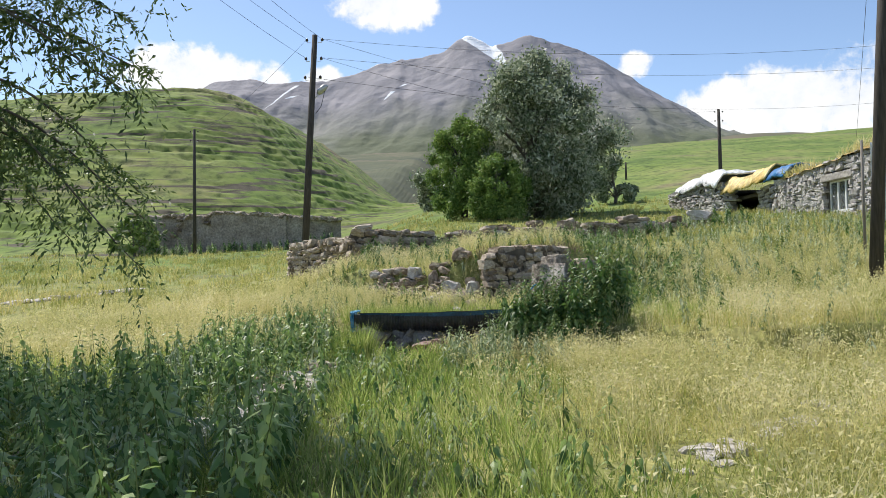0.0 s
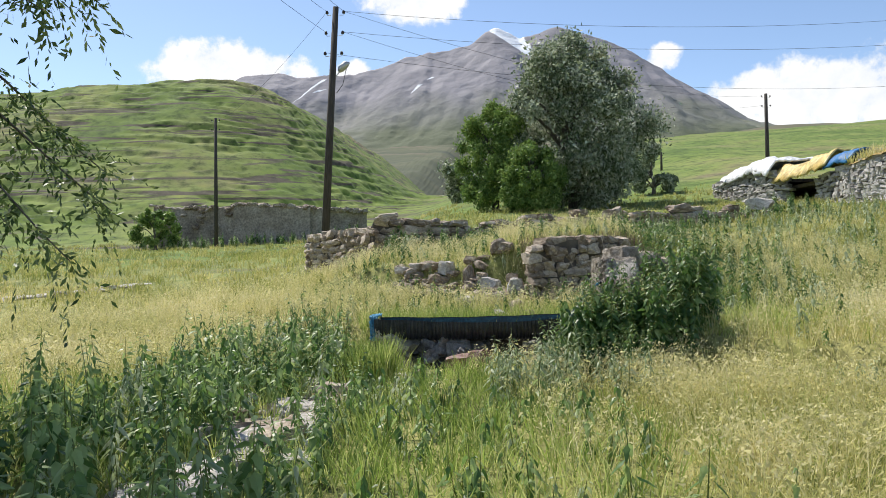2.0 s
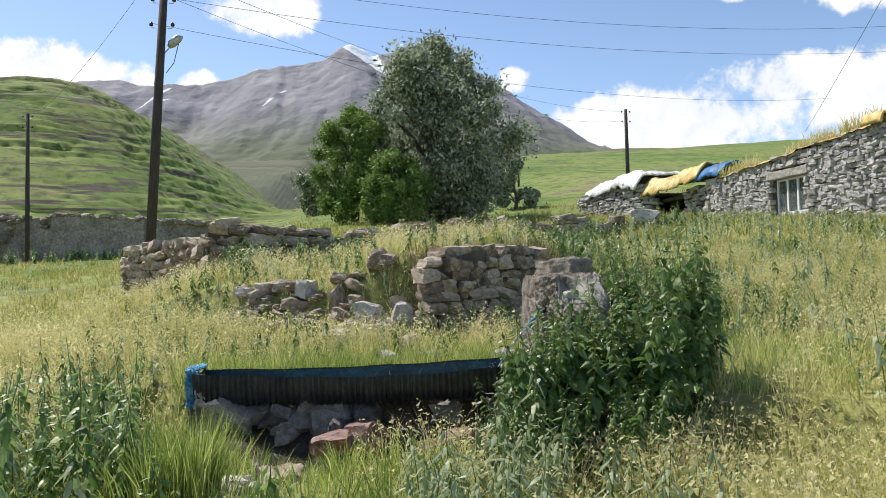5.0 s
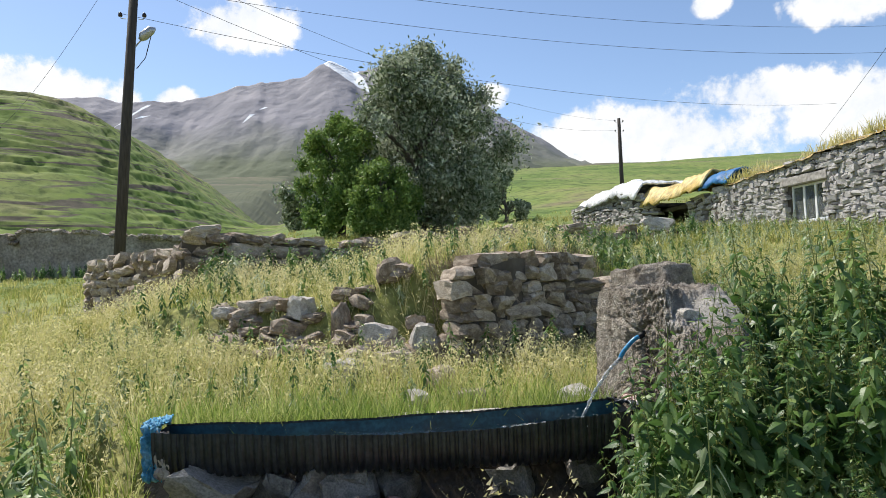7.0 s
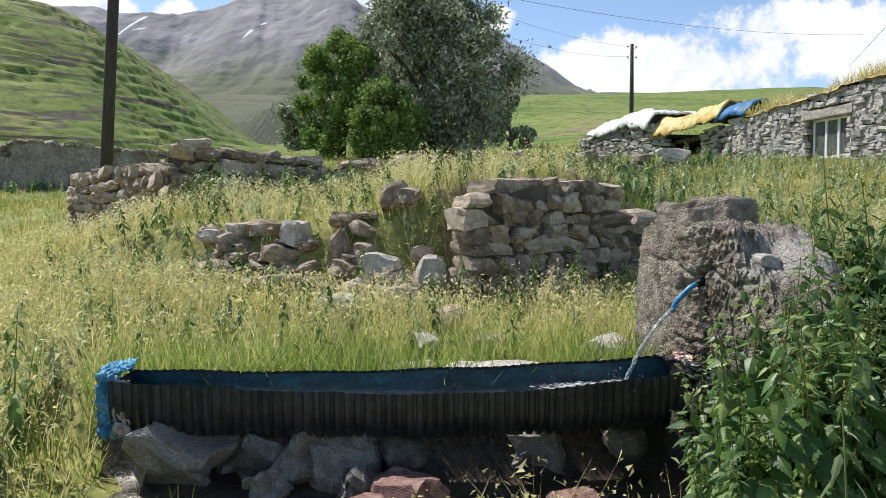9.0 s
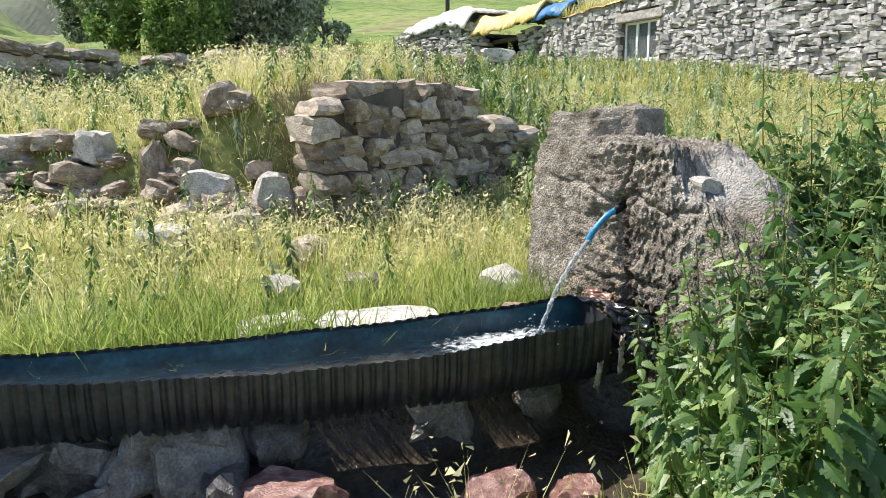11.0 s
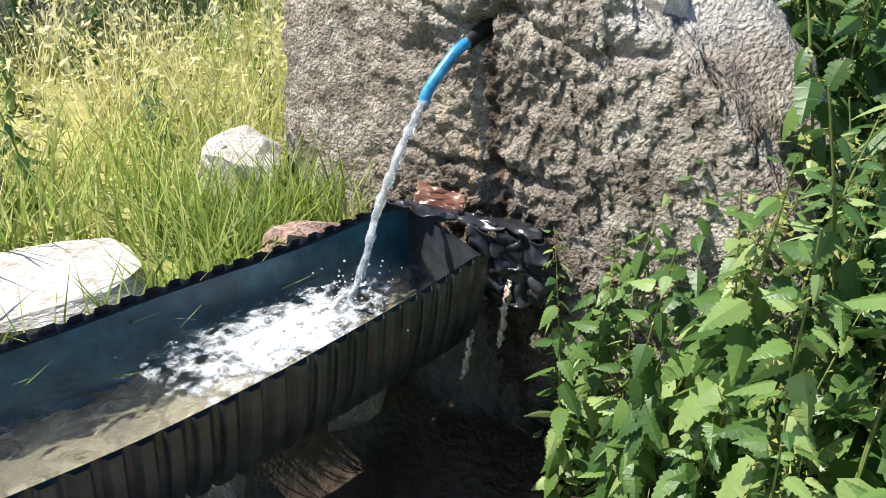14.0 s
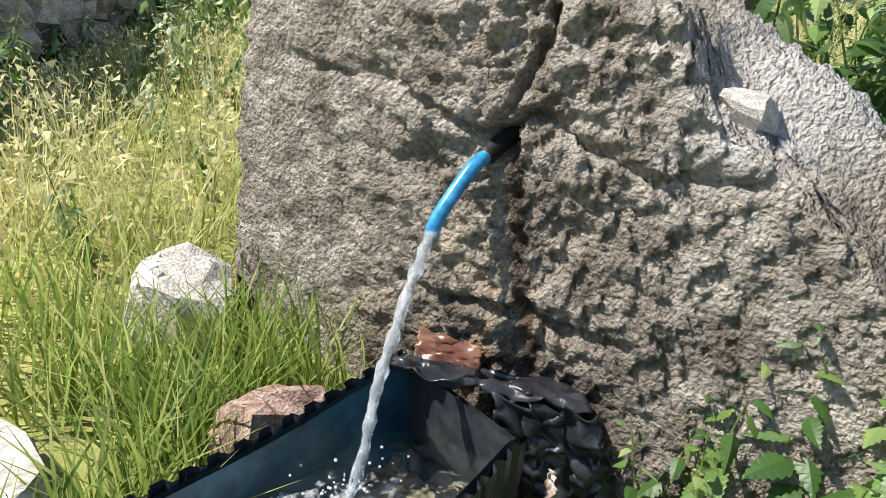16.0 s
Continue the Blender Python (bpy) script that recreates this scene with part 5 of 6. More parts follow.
    for i in range(n):
        y = 3.9 + 21.5 * i / (n - 1)
        for j in range(m):
            x = X - 0.28 + 7.5 * (j / (m - 1)) ** 1.5
            up = 0.14 * math.sin(min(1, j / 4) * 1.57) + 0.12 * math.sin(math.pi * (j / (m - 1)))
            V.append((x + 0.08 * noise.noise((y, 0, 3)), y, roof_z(y) - 0.06 + up + 0.10 * noise.noise((x * 2, y * 2, 1)) + 0.08 * noise.noise((x * 5, y * 5, 1))))
    part("earth_roof", mesh_np("earth_roof", V, [grid_faces(m, n)], M["roof_earth"], True), None, hs, "earth roof grown with dry ochre grass")
    return hs


house()


def shed():
    sd = thing("stone_shed", "low fieldstone sheds with dark doorways beside the house", "shed")
    runs = [([(16.9, 43.0), (17.3, 35.0)], [6.35, 6.3], 41), ([(17.0, 35.0), (17.6, 33.0)], [6.55, 6.0], 43), ([(18.1, 29.6), (18.1, 28.4)], [5.5, 5.5], 45), ([(17.8, 27.2), (17.6, 25.3)], [5.4, 5.6], 47)]
    mats = []
    for pts, tops, seed in runs:
        P = [Vector((*p, 0)) for p in pts]
        L = length_of(P)
        base = lambda s, P=P: gz(along(P, s)[0].x, along(P, s)[0].y) - 0.2
        top = lambda s, L=L, tops=tops: tops[0] + (tops[1] - tops[0]) * s / L
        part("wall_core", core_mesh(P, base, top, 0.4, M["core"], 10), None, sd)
        mats += stone_courses(P, base, top, 0.55, (0.3, 0.7), (0.16, 0.28), seed)
    for i, m in enumerate(mats[:260]):
        part("stone", FAR_STONES[(i * 3) % 10], None, sd).matrix_basis = m
    if len(mats) > 260:
        tagged(part("stones", join_stones("stones", mats[260:], FAR_STONES, M["stone_far"]), None, sd), kind="stuff")
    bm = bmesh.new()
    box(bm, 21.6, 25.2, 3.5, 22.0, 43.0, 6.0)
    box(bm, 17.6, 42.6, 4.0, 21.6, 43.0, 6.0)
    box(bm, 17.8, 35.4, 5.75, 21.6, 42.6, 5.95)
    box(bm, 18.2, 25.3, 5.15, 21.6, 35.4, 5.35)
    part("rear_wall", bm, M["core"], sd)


shed()


def tarp(name, label, x0, x1, ys, zs, mat, seed, amp=0.16, droop=0.3):
    """A slack cover lying over a roof edge, hanging a little over the front."""
    n, m = 70, 26
    V = []
    for i in range(n):
        t = i / (n - 1)
        y = ys[0] + (ys[1] - ys[0]) * t
        zc = float(np.interp(t, np.linspace(0, 1, len(zs)), zs))
        for j in range(m):
            u = j / (m - 1)
            x = x0 + (x1 - x0) * u
            edge = max(0, 1 - u / 0.16)
            z = zc - droop * edge ** 1.5 - 0.12 * u + amp * noise.noise((x * 1.5, y * 1.1, seed)) + amp * 0.5 * (1 - 2 * abs(noise.noise((x * 2.3, y * 2.3, seed + 3))))
            V.append((x + 0.14 * noise.noise((y * 1.3, seed, u)) , y, z))
    ob = thing(name, label, "tarp", data=mesh_np(name, V, [grid_faces(m, n)], M[mat], True))
    s = ob.modifiers.new("thickness", "SOLIDIFY")
    s.thickness, s.offset = 0.09, -1


tarp("white_tarp", "white plastic sheeting lying over the shed roof", 16.7, 21.5, (43.2, 33.4), (6.75, 7.0, 7.05, 7.2, 6.8), "tarp_white", 3, 0.2, 0.85)
tarp("yellow_tarp", "yellow tarpaulin sagging over the shed roof beside the white sheeting", 17.1, 21.4, (33.6, 27.0), (6.45, 6.25, 6.4, 6.5), "tarp_yellow", 9, 0.22, 0.85)
tarp("blue_tarp", "blue tarpaulin end between the yellow cover and the house", 17.2, 21.2, (27.4, 25.0), (6.25, 6.3, 6.25), "tarp_blue", 14, 0.12, 0.6)
tarp("yellow_tarp", "ragged yellow cover on the earth roof edge", 17.15, 18.0, (15.4, 14.5), (6.35, 6.42, 6.35), "tarp_yellow", 19, 0.10, 0.3)


def hanging_cloth():
    n, m = 40, 50
    V = []
    for j in range(m):
        v_ = j / (m - 1)
        for i in range(n):
            u = i / (n - 1)
            x, y = 9.9 + 2.6 * u, 4.25 - 1.5 * u
            fold = 0.12 * math.sin(u * 21 + 1.2 * noise.noise((u * 4, v_ * 2, 1))) * (0.35 + 0.65 * v_)
            V.append((x + fold * 0.5, y + fold, 4.25 - 0.14 * math.sin(math.pi * u) - (1.85 + 0.2 * noise.noise((u * 3, 0, 5))) * v_))
    ob = thing("hanging_cloth", "white cloth sheet hanging on a line in the sun", "cloth", data=mesh_np("hanging_cloth", V, [grid_faces(n, m)], M["tarp_white"], True))
    s = ob.modifiers.new("thickness", "SOLIDIFY")
    s.thickness = 0.006
    for x, y in ((9.75, 4.35), (12.7, 2.65)):
        p = thing("line_post", "thin grey wooden post holding the clothes line", "post", (x, y, gz(x, y)))
        part("post", tube([(0, 0, -0.3), (0, 0, 4.32 - gz(x, y))], [0.04, 0.03], 8), M["wood_pale"], p, "", True)
    wire((9.75, 4.35, 4.28), (12.7, 2.65, 4.28), 0.12, 0.006)


hanging_cloth()


# ---------------- trees ----------------
def leaf_cloud(name, centres, radii, n, size, mat, seed, flat=1.0, shell=0.55):
    """Many small leaves gathered in uneven clumps, open between them."""
    r = np.random.RandomState(seed)
    C, R = np.array(centres, float), np.array(radii, float)
    w = R ** 2
    k = r.choice(len(C), n, p=w / w.sum())
    d = r.normal(size=(n, 3))
    d /= np.linalg.norm(d, axis=1)[:, None]
    rad = (shell + (1 - shell) * r.rand(n) ** 0.6) * (1 + 0.34 * r.normal(size=n))
    P = C[k] + d * (R[k] * rad)[:, None] * np.array([1, 1, flat])
    A = r.normal(size=(n, 3)) + np.array([0, 0, -0.5])
    A /= np.linalg.norm(A, axis=1)[:, None]
    B = np.cross(A, r.normal(size=(n, 3)))
    B /= np.linalg.norm(B, axis=1)[:, None]
    s = size * (0.6 + 0.8 * r.rand(n))[:, None]
    V = np.stack([P - A * s, P + B * s * 0.42, P + A * s, P - B * s * 0.42], 1).reshape(-1, 3)
    F = np.arange(4 * n).reshape(n, 4)
    return mesh_np(name, V, [F], mat)


def tree(name, label, x, y, top, width, mat, n, size, seed, clumps=46, low=0.16, trunk_r=0.35, aspect=1.0, lean=0.0):
    z0 = gz(x, y)
    h = top - z0
    r = random.Random(seed)
    t = thing(name, label, "tree", (x, y, z0))
    trunk = [Vector((0, 0, -0.4)), Vector((0.1, 0, h * 0.2)), Vector((lean * 0.5 - 0.1, 0.1, h * 0.45)), Vector((lean * 0.8, 0, h * 0.8))]
    part("trunk", tube(smooth_line(trunk, 6), np.linspace(trunk_r, trunk_r * 0.2, 19), 10), M["bark"], t, "", True)
    cs, rs = [], []
    for i in range(clumps):
        a = r.uniform(0, 6.283)
        f = low + (1 - low) * (r.random() ** 0.85)
        prof = math.sin(min(1, (f - low) / (1 - low) * 0.93 + 0.12) * math.pi) ** 0.62
        q = width / 2 * prof * r.uniform(0.35, 0.86)
        rad = width * r.uniform(0.06, 0.125) * (0.75 if f > 0.85 else 1)
        c = Vector((q * math.cos(a) + lean * f, q * math.sin(a) * aspect, h * f - rad * 0.6 * (f > 0.9)))
        cs.append(c)
        rs.append(rad)
        if i % 3 == 0:
            s = Vector((lean * f * 0.6, 0, h * max(0.12, f - 0.25)))
            part("limb", tube(smooth_line([s, s.lerp(c, 0.5) + Vector((0, 0, 0.3)), c], 4), np.linspace(trunk_r * 0.35, 0.03, 9), 6), M["bark"], t, "", True)
    part("crown", leaf_cloud("crown", cs, rs, n, size, mat, seed, 1.0, 0.1), None, t)
    return t


tree("willow_tree", "large silver-leaved willow tree beyond the ruined walls", 6.8, 44.0, 18.0, 13.0, M["leaf_silver"], 90000, 0.15, 5, 130, 0.03, 0.5)
tree("poplar_tree", "bright green poplar beside the silver willow", 0.9, 41.5, 12.6, 6.2, M["leaf_green"], 42000, 0.12, 8, 70, 0.02, 0.3)
tree("poplar_tree", "low green sapling clump at the foot of the willow", 3.2, 38.5, 9.2, 5.6, M["leaf_green"], 22000, 0.12, 9, 44, 0.02, 0.2)
tree("shrub_tree", "small grey-green tree behind the willow", 15.5, 56.0, 11.6, 5.0, M["leaf_silver"], 9000, 0.2, 10, 22, 0.08, 0.2)
tree("shrub_tree", "dark green tree in the valley behind the poplar", -0.5, 66.0, 12.0, 8.0, M["leaf_silver"], 16000, 0.2, 12, 50, 0.02, 0.3)
tree("shrub_tree", "round green bush at the foot of the mud wall", -27.5, 50.5, 6.4, 4.6, M["leaf_green"], 7000, 0.16, 14, 20, 0.05, 0.12)


def near_willow():
    """The willow whose boughs hang into the path."""
    x, y = -8.7, -6.6
    t = thing("willow_tree", "nearby willow with drooping narrow-leaved boughs", "tree", (x, y, gz(x, y)))
    r = random.Random(3)
    part("trunk", tube(smooth_line([Vector((0, 0, -0.4)), Vector((0.1, 0.1, 1.6)), Vector((0.5, 0.2, 3.4)), Vector((0.7, 0.1, 6.0))], 6), np.linspace(0.34, 0.12, 19), 12), M["bark"], t, "", True)
    tips = []
    for i in range(34):
        a = r.uniform(-1.9, 1.9)
        z0 = r.uniform(2.2, 5.5)
        L = r.uniform(2.6, 5.2)
        s = Vector((0.5, 0.15, z0))
        m = s + Vector((math.cos(a) * L * 0.55, math.sin(a) * L * 0.55, r.uniform(0.6, 1.6)))
        e = s + Vector((math.cos(a) * L, math.sin(a) * L, r.uniform(-0.8, 0.8)))
        line_ = smooth_line([s, m, e], 8)
        part("bough", tube(line_, np.linspace(0.04, 0.005, len(line_)), 6), M["bark"], t, "", True)
        tips += [(p, q) for p, q in zip(line_[4:], line_[5:])]
    V, F = [], []
    for p, q in tips:
        for k in range(9):
            d = Vector((r.gauss(0, 1), r.gauss(0, 1), r.gauss(-0.25, 0.7))).normalized()
            L = r.uniform(0.25, 0.8)
            a = p.lerp(q, r.random())
            for j in range(15):
                b = a + d * L * j / 15 + Vector((0, 0, -0.25 * (j / 15) ** 2))
                ld = (d + Vector((r.gauss(0, 0.7), r.gauss(0, 0.7), r.gauss(-0.5, 0.6)))).normalized()
                sd = ld.cross(Vector((r.gauss(0, 1), r.gauss(0, 1), r.gauss(0, 1)))).normalized()
                s = r.uniform(0.06, 0.12)
                n = len(V)
                V += [b, b + ld * s * 0.45 + sd * s * 0.17, b + ld * s, b + ld * s * 0.45 - sd * s * 0.15]
                F.append((n, n + 1, n + 2, n + 3))
    cs = [(r.uniform(-2.5, 3.9), r.uniform(-3.2, 3.2), r.uniform(5.6, 9.0)) for _ in range(42)]
    part("crown", leaf_cloud("crown", cs, [r.uniform(0.6, 1.1) for _ in cs], 15000, 0.10, M["leaf_willow"], 33, 1.0, 0.1), None, t)
    part("foliage", mesh_np("foliage", np.array([v[:] for v in V]), [np.array(F)], M["leaf_willow"]), None, t)


near_willow()


# ---------------- grass ----------------
def blades(name, label, X, Y, L, W, mat, seed, bend=0.45, seeds=0, base=None, way=None, fleck=0.0085):
    """Tapered bent blades, with small seed flecks at the tip if asked."""
    r = np.random.RandomState(seed)
    n = len(X)
    Z = height(X, Y) - 0.02 if base is None else base
    a = r.rand(n) * 6.283 if way is None else way + r.normal(size=n) * 0.6
    lean = bend * (0.25 + r.rand(n)) * L
    dx, dy = np.cos(a) * lean, np.sin(a) * lean
    b = r.rand(n) * 6.283
    wx, wy = np.cos(b) * W / 2, np.sin(b) * W / 2
    up = np.sqrt(np.maximum(L * L - lean * lean, 0.1 * L * L))
    P = np.stack([
        np.stack([X - wx, Y - wy, Z], 1), np.stack([X + wx, Y + wy, Z], 1),
        np.stack([X + dx * .4 + wx * .75, Y + dy * .4 + wy * .75, Z + up * .6], 1), np.stack([X + dx * .4 - wx * .75, Y + dy * .4 - wy * .75, Z + up * .6], 1),
        np.stack([X + dx, Y + dy, Z + up], 1)], 1)
    i = np.arange(n)[:, None] * 5
    V, Q, T = [P.reshape(-1, 3)], i + np.array([[0, 1, 2, 3]]), i + np.array([[3, 2, 4]])
    tris = [T]
    off = 5 * n
    for k in range(seeds):
        f = 0.62 + 0.4 * r.rand(n)
        c = np.stack([X + dx * f * f + r.normal(size=n) * .045 * (0.4 + L), Y + dy * f * f + r.normal(size=n) * .028 * (0.4 + L), Z + up * np.minimum(f, 1.02) + r.normal(size=n) * .01], 1)
        d = r.normal(size=(n, 3)) * (fleck * (0.6 + L))[:, None]
        e = r.normal(size=(n, 3)) * (fleck * (0.6 + L))[:, None]
        V.append(np.stack([c + d, c + e, c - d - e], 1).reshape(-1, 3))
        tris.append(off + np.arange(3 * n).reshape(n, 3))
        off += 3 * n
    me = mesh_np(name, np.concatenate(V), [Q, np.concatenate(tris)], mat)
    return tagged(thing(name, label, "grass", kind="stuff", data=me), kind="stuff")


def scatter(n, x0, x1, y0, y1, seed, keep):
    r = np.random.RandomState(seed)
    X, Y = x0 + (x1 - x0) * r.rand(n), y0 + (y1 - y0) * r.rand(n)
    m = r.rand(n) < keep(X, Y)
    return X[m], Y[m], r


def tufts(n, per, spread, x0, x1, y0, y1, seed, keep):
    """Blades gathered in tussocks: places, the way each leans, and one random number a tussock."""
    X, Y, r = scatter(n, x0, x1, y0, y1, seed, keep)
    k = np.repeat(np.arange(len(X)), r.randint(per // 2, per + per // 2, len(X)))
    size = (0.5 + r.rand(len(X)))[k]
    dx, dy = r.normal(size=len(k)) * spread * size, r.normal(size=len(k)) * spread * size
    return X[k] + dx, Y[k] + dy, np.arctan2(dy, dx), r.rand(len(X))[k], r


def clear(X, Y):
    """Where nothing grows: trough, fountain, stream stones, wet hollow, walls."""
    k = np.ones(len(X))
    yf = trough_line(X)
    k[(X > -2.5) & (X < 1.0) & (Y < yf + 0.09) & (Y > yf - 0.75)] = 0
    k[(X > -1.6) & (X < 1.0) & (Y < yf) & (Y > yf - 1.05)] *= 0.15
    k[(X > 1.0) & (X < 1.85) & (Y > -0.85) & (Y < 0.9)] = 0
    for a, b, u, v in ((0.03, 0.48, 0.42, 0.25), (-0.55, 0.75, 0.24, 0.17), (0.70, 0.18, 0.15, 0.12), (0.93, 0.86, 0.18, 0.18), (0.80, 0.72, 0.12, 0.12)):
        k[((X - a) / u) ** 2 + ((Y - b) / v) ** 2 < 1] = 0
    bed = bed_x(Y)
    k = np.where((np.abs(X - bed) < 0.34) & (Y < -0.5) & (Y > -7.2), k * 0.2, k)
    trail = np.abs(Y + 8.4 - 0.67 * (X - 0.9)) < 0.22
    k = np.where(trail & (X > 0.4) & (X < 3.6), k * 0.2, k)
    path = np.interp(Y, [-15, -8, -4.5, -2.5, -0.8], [-0.5, -1.1, -1.3, -1.1, -0.25])
    k = np.where((np.abs(X - path) < 0.22) & (Y < -0.8), k * 0.75, k)
    return k


def dryness(X, Y):
    """1 in the dry yellow meadow, 0 in the damp green belt."""
    right = sstep(-0.6, 0.9, X + 0.12 * Y + 0.5 + 0.9 * fbm(X / 2.2, Y / 2.2, 51)) * (1 - sstep(-2.2, -0.6, Y) * sstep(5.5, 3.5, X))
    left = sstep(-2.3, -3.6, X) * sstep(-3.0, -0.5, Y + 0.8 * fbm(X / 2, Y / 2, 52))
    slope = sstep(0.6, 1.7, Y + 0.5 * fbm(X / 1.5, Y / 1.5, 53)) * sstep(4.0, 2.4, X + 0.4 * fbm(X, Y, 54)) * 0.8
    return np.clip(np.maximum(np.maximum(right, left), slope), 0, 1)


def near_fade(X, Y):
    """Denser close to the walked line."""
    d = np.hypot(X + 0.8, np.maximum(0, Y + 1) + np.maximum(0, -14 - Y))
    return np.clip(1.25 - d / 13, 0.12, 1)


def low_by_stones(X, Y):
    """Grass stays short among the tumbled stones."""
    return 1 - 0.62 * np.exp(-((Y - line_y(X) + 0.3) / 0.8) ** 2) * sstep(4.5, 3.0, np.abs(X - 0.2))


X, Y, way, one, r = tufts(9500, 20, 0.075, -11, 12, -13.6, 8, 61, lambda X, Y: dryness(X, Y) * clear(X, Y) * near_fade(X, Y) * (0.25 + 0.75 * sstep(-0.4, 0.3, fbm(X / 0.7, Y / 0.7, 55))))
blades("dry_grass", "fine dry yellow feather grass in soft tufts", X, Y, (0.20 + 0.22 * r.rand(len(X)) + 0.22 * one) * low_by_stones(X, Y), 0.004 + 0.004 * r.rand(len(X)), M["dry"], 62, 0.62, 5, None, way)
X, Y, r = scatter(120000, -11, 12, -13.6, 8, 161, lambda X, Y: dryness(X, Y) * clear(X, Y) * near_fade(X, Y))
blades("dry_grass", "thin yellow-green meadow grass between the tufts", X, Y, (0.14 + 0.22 * r.rand(len(X))) * low_by_stones(X, Y), 0.004 + 0.005 * r.rand(len(X)), M["grass_mid"], 162, 0.65, 2)
X, Y, way, one, r = tufts(9000, 14, 0.06, -10, 10, -13.6, 9, 63, lambda X, Y: (0.10 + 0.90 * (1 - dryness(X, Y))) * clear(X, Y) * near_fade(X, Y))
blades("green_grass", "lush green grass and sedge round the spring", X, Y, (0.11 + 0.15 * r.rand(len(X)) + 0.22 * one ** 1.5) * low_by_stones(X, Y), 0.006 + 0.008 * r.rand(len(X)), M["grass"], 64, 0.6, 0, None, way)
X, Y, r = scatter(110000, -10, 10, -13.6, 9, 163, lambda X, Y: (0.10 + 0.90 * (1 - dryness(X, Y))) * clear(X, Y) * near_fade(X, Y))
blades("green_grass", "short green undergrowth between the sedge tufts", X, Y, (0.10 + 0.18 * r.rand(len(X))) * low_by_stones(X, Y), 0.006 + 0.010 * r.rand(len(X)), M["grass"], 164, 0.7)
# a stand of tall sedge at the stream
X, Y, way, one, r = tufts(16, 60, 0.07, -2.35, -1.95, -2.0, -1.55, 165, lambda X, Y: np.ones(len(X)))
blades("sedge_clump", "tall dark green sedge clump beside the stream stones", X, Y, 0.45 + 0.35 * r.rand(len(X)), 0.007 + 0.006 * r.rand(len(X)), M["grass"], 166, 0.4, 0, None, way)
# coarse grass close behind the trough
X, Y, r = scatter(17000, -2.6, 1.1, -0.2, 1.5, 65, lambda X, Y: clear(X, Y) * (Y > trough_line(X) + 0.10) * sstep(1.5, 0.5, Y) * (0.4 + 0.6 * sstep(-0.2, 0.3, fbm(X / .3, Y / .3, 58))))
blades("tall_grass", "tall bright green grass behind the trough", X, Y, 0.18 + 0.26 * r.rand(len(X)), 0.006 + 0.006 * r.rand(len(X)), M["grass"], 66, 0.6)
# grass on the middle distance
X, Y, way, one, r = tufts(21000, 9, 0.11, -42, 30, 6.5, 58, 67, lambda X, Y: np.clip(1.2 - Y / 45, 0.2, 1) * (np.abs(X) < 8 + 0.62 * (Y + 8)) * (0.35 + 0.65 * sstep(-0.3, 0.3, fbm(X / 1.6, Y / 1.6, 155))))
blades("meadow_grass", "rough meadow grass on the slope and field", X, Y, (0.13 + 0.16 * r.rand(len(X)) + 0.20 * one ** 2) * (1 + 0.4 * fbm(X / 2, Y / 2, 59)), 0.012 + 0.016 * r.rand(len(X)) + 0.0006 * Y, M["grass_mid"], 68, 0.6, 2, None, way, 0.016)
# grass and dead stalks on the walls and on the house roof
X, Y, r = scatter(9000, 0.2, 3.0, 3.2, 5.6, 69, lambda X, Y: np.abs(Y - line_y(X) - 0.35) < 0.35)
blades("dead_stalks", "dead brown stalks hanging on the ruined wall", X, Y, 0.12 + 0.2 * r.rand(len(X)), 0.004 + 0.004 * r.rand(len(X)), M["moss"], 70, 0.85)
r_ = np.random.RandomState(71)
X, Y = 17.25 + 1.6 * r_.rand(5200) ** 1.6, 4 + 21.3 * r_.rand(5200)
m_ = fbm(X / 1.3, Y / 1.3, 60) > -0.15
X, Y = X[m_], Y[m_]
blades("roof_grass", "dry ochre grass growing on the earth roof", X, Y, 0.2 + 0.5 * r_.rand(len(X)) ** 2, np.full(len(X), 0.03), M["dry"], 72, 0.5, 0, np.interp(Y, [4, 10, 15, 20, 25.2], [6.15, 6.2, 6.2, 5.9, 5.6]) + 0.02)


# ---------------- nettles and weeds ----------------
def leaf_shape(L, W, teeth, fold):
    """A toothed pointed leaf along +x: points and faces."""
    P, F = [], []
    n = teeth
    for i in range(n + 1):
        t = i / n
        w = W / 2 * math.sin(math.pi * min(1, t * 0.86 + 0.14)) ** 0.8 * (1 - 0.35 * t)
        P.append((L * t, 0, -0.25 * L * t * t))
    for sgn in (-1, 1):
        for i in range(1, 2 * n):
            t = i / (2 * n)
            w = W / 2 * math.sin(math.pi * (0.12 + 0.88 * t) ** 0.75) ** 0.85 * (1.0 if i % 2 else 0.80)
            P.append((L * (t + (0.02 if i % 2 else -0.01)), sgn * w * (1 - 0.45 * t), -0.25 * L * t * t - fold * w))
    m = 2 * n - 1
    for k, sgn in enumerate((-1, 1)):
        o = n + 1 + k * m
        edge = [0] + [o + i for i in range(m)] + [n]
        for i in range(len(edge) - 1):
            c = min(n, (i + 1) // 2)
            tri = (c, edge[i], edge[i + 1]) if sgn < 0 else (c, edge[i + 1], edge[i])
            if len(set(tri)) == 3:
                F.append(tri)
            nxt = min(n, (i + 2) // 2)
            if nxt != c:
                gap = (c, edge[i + 1], nxt) if sgn < 0 else (c, nxt, edge[i + 1])
                if len(set(gap)) == 3:
                    F.append(gap)
    return np.array(P), np.array(F)


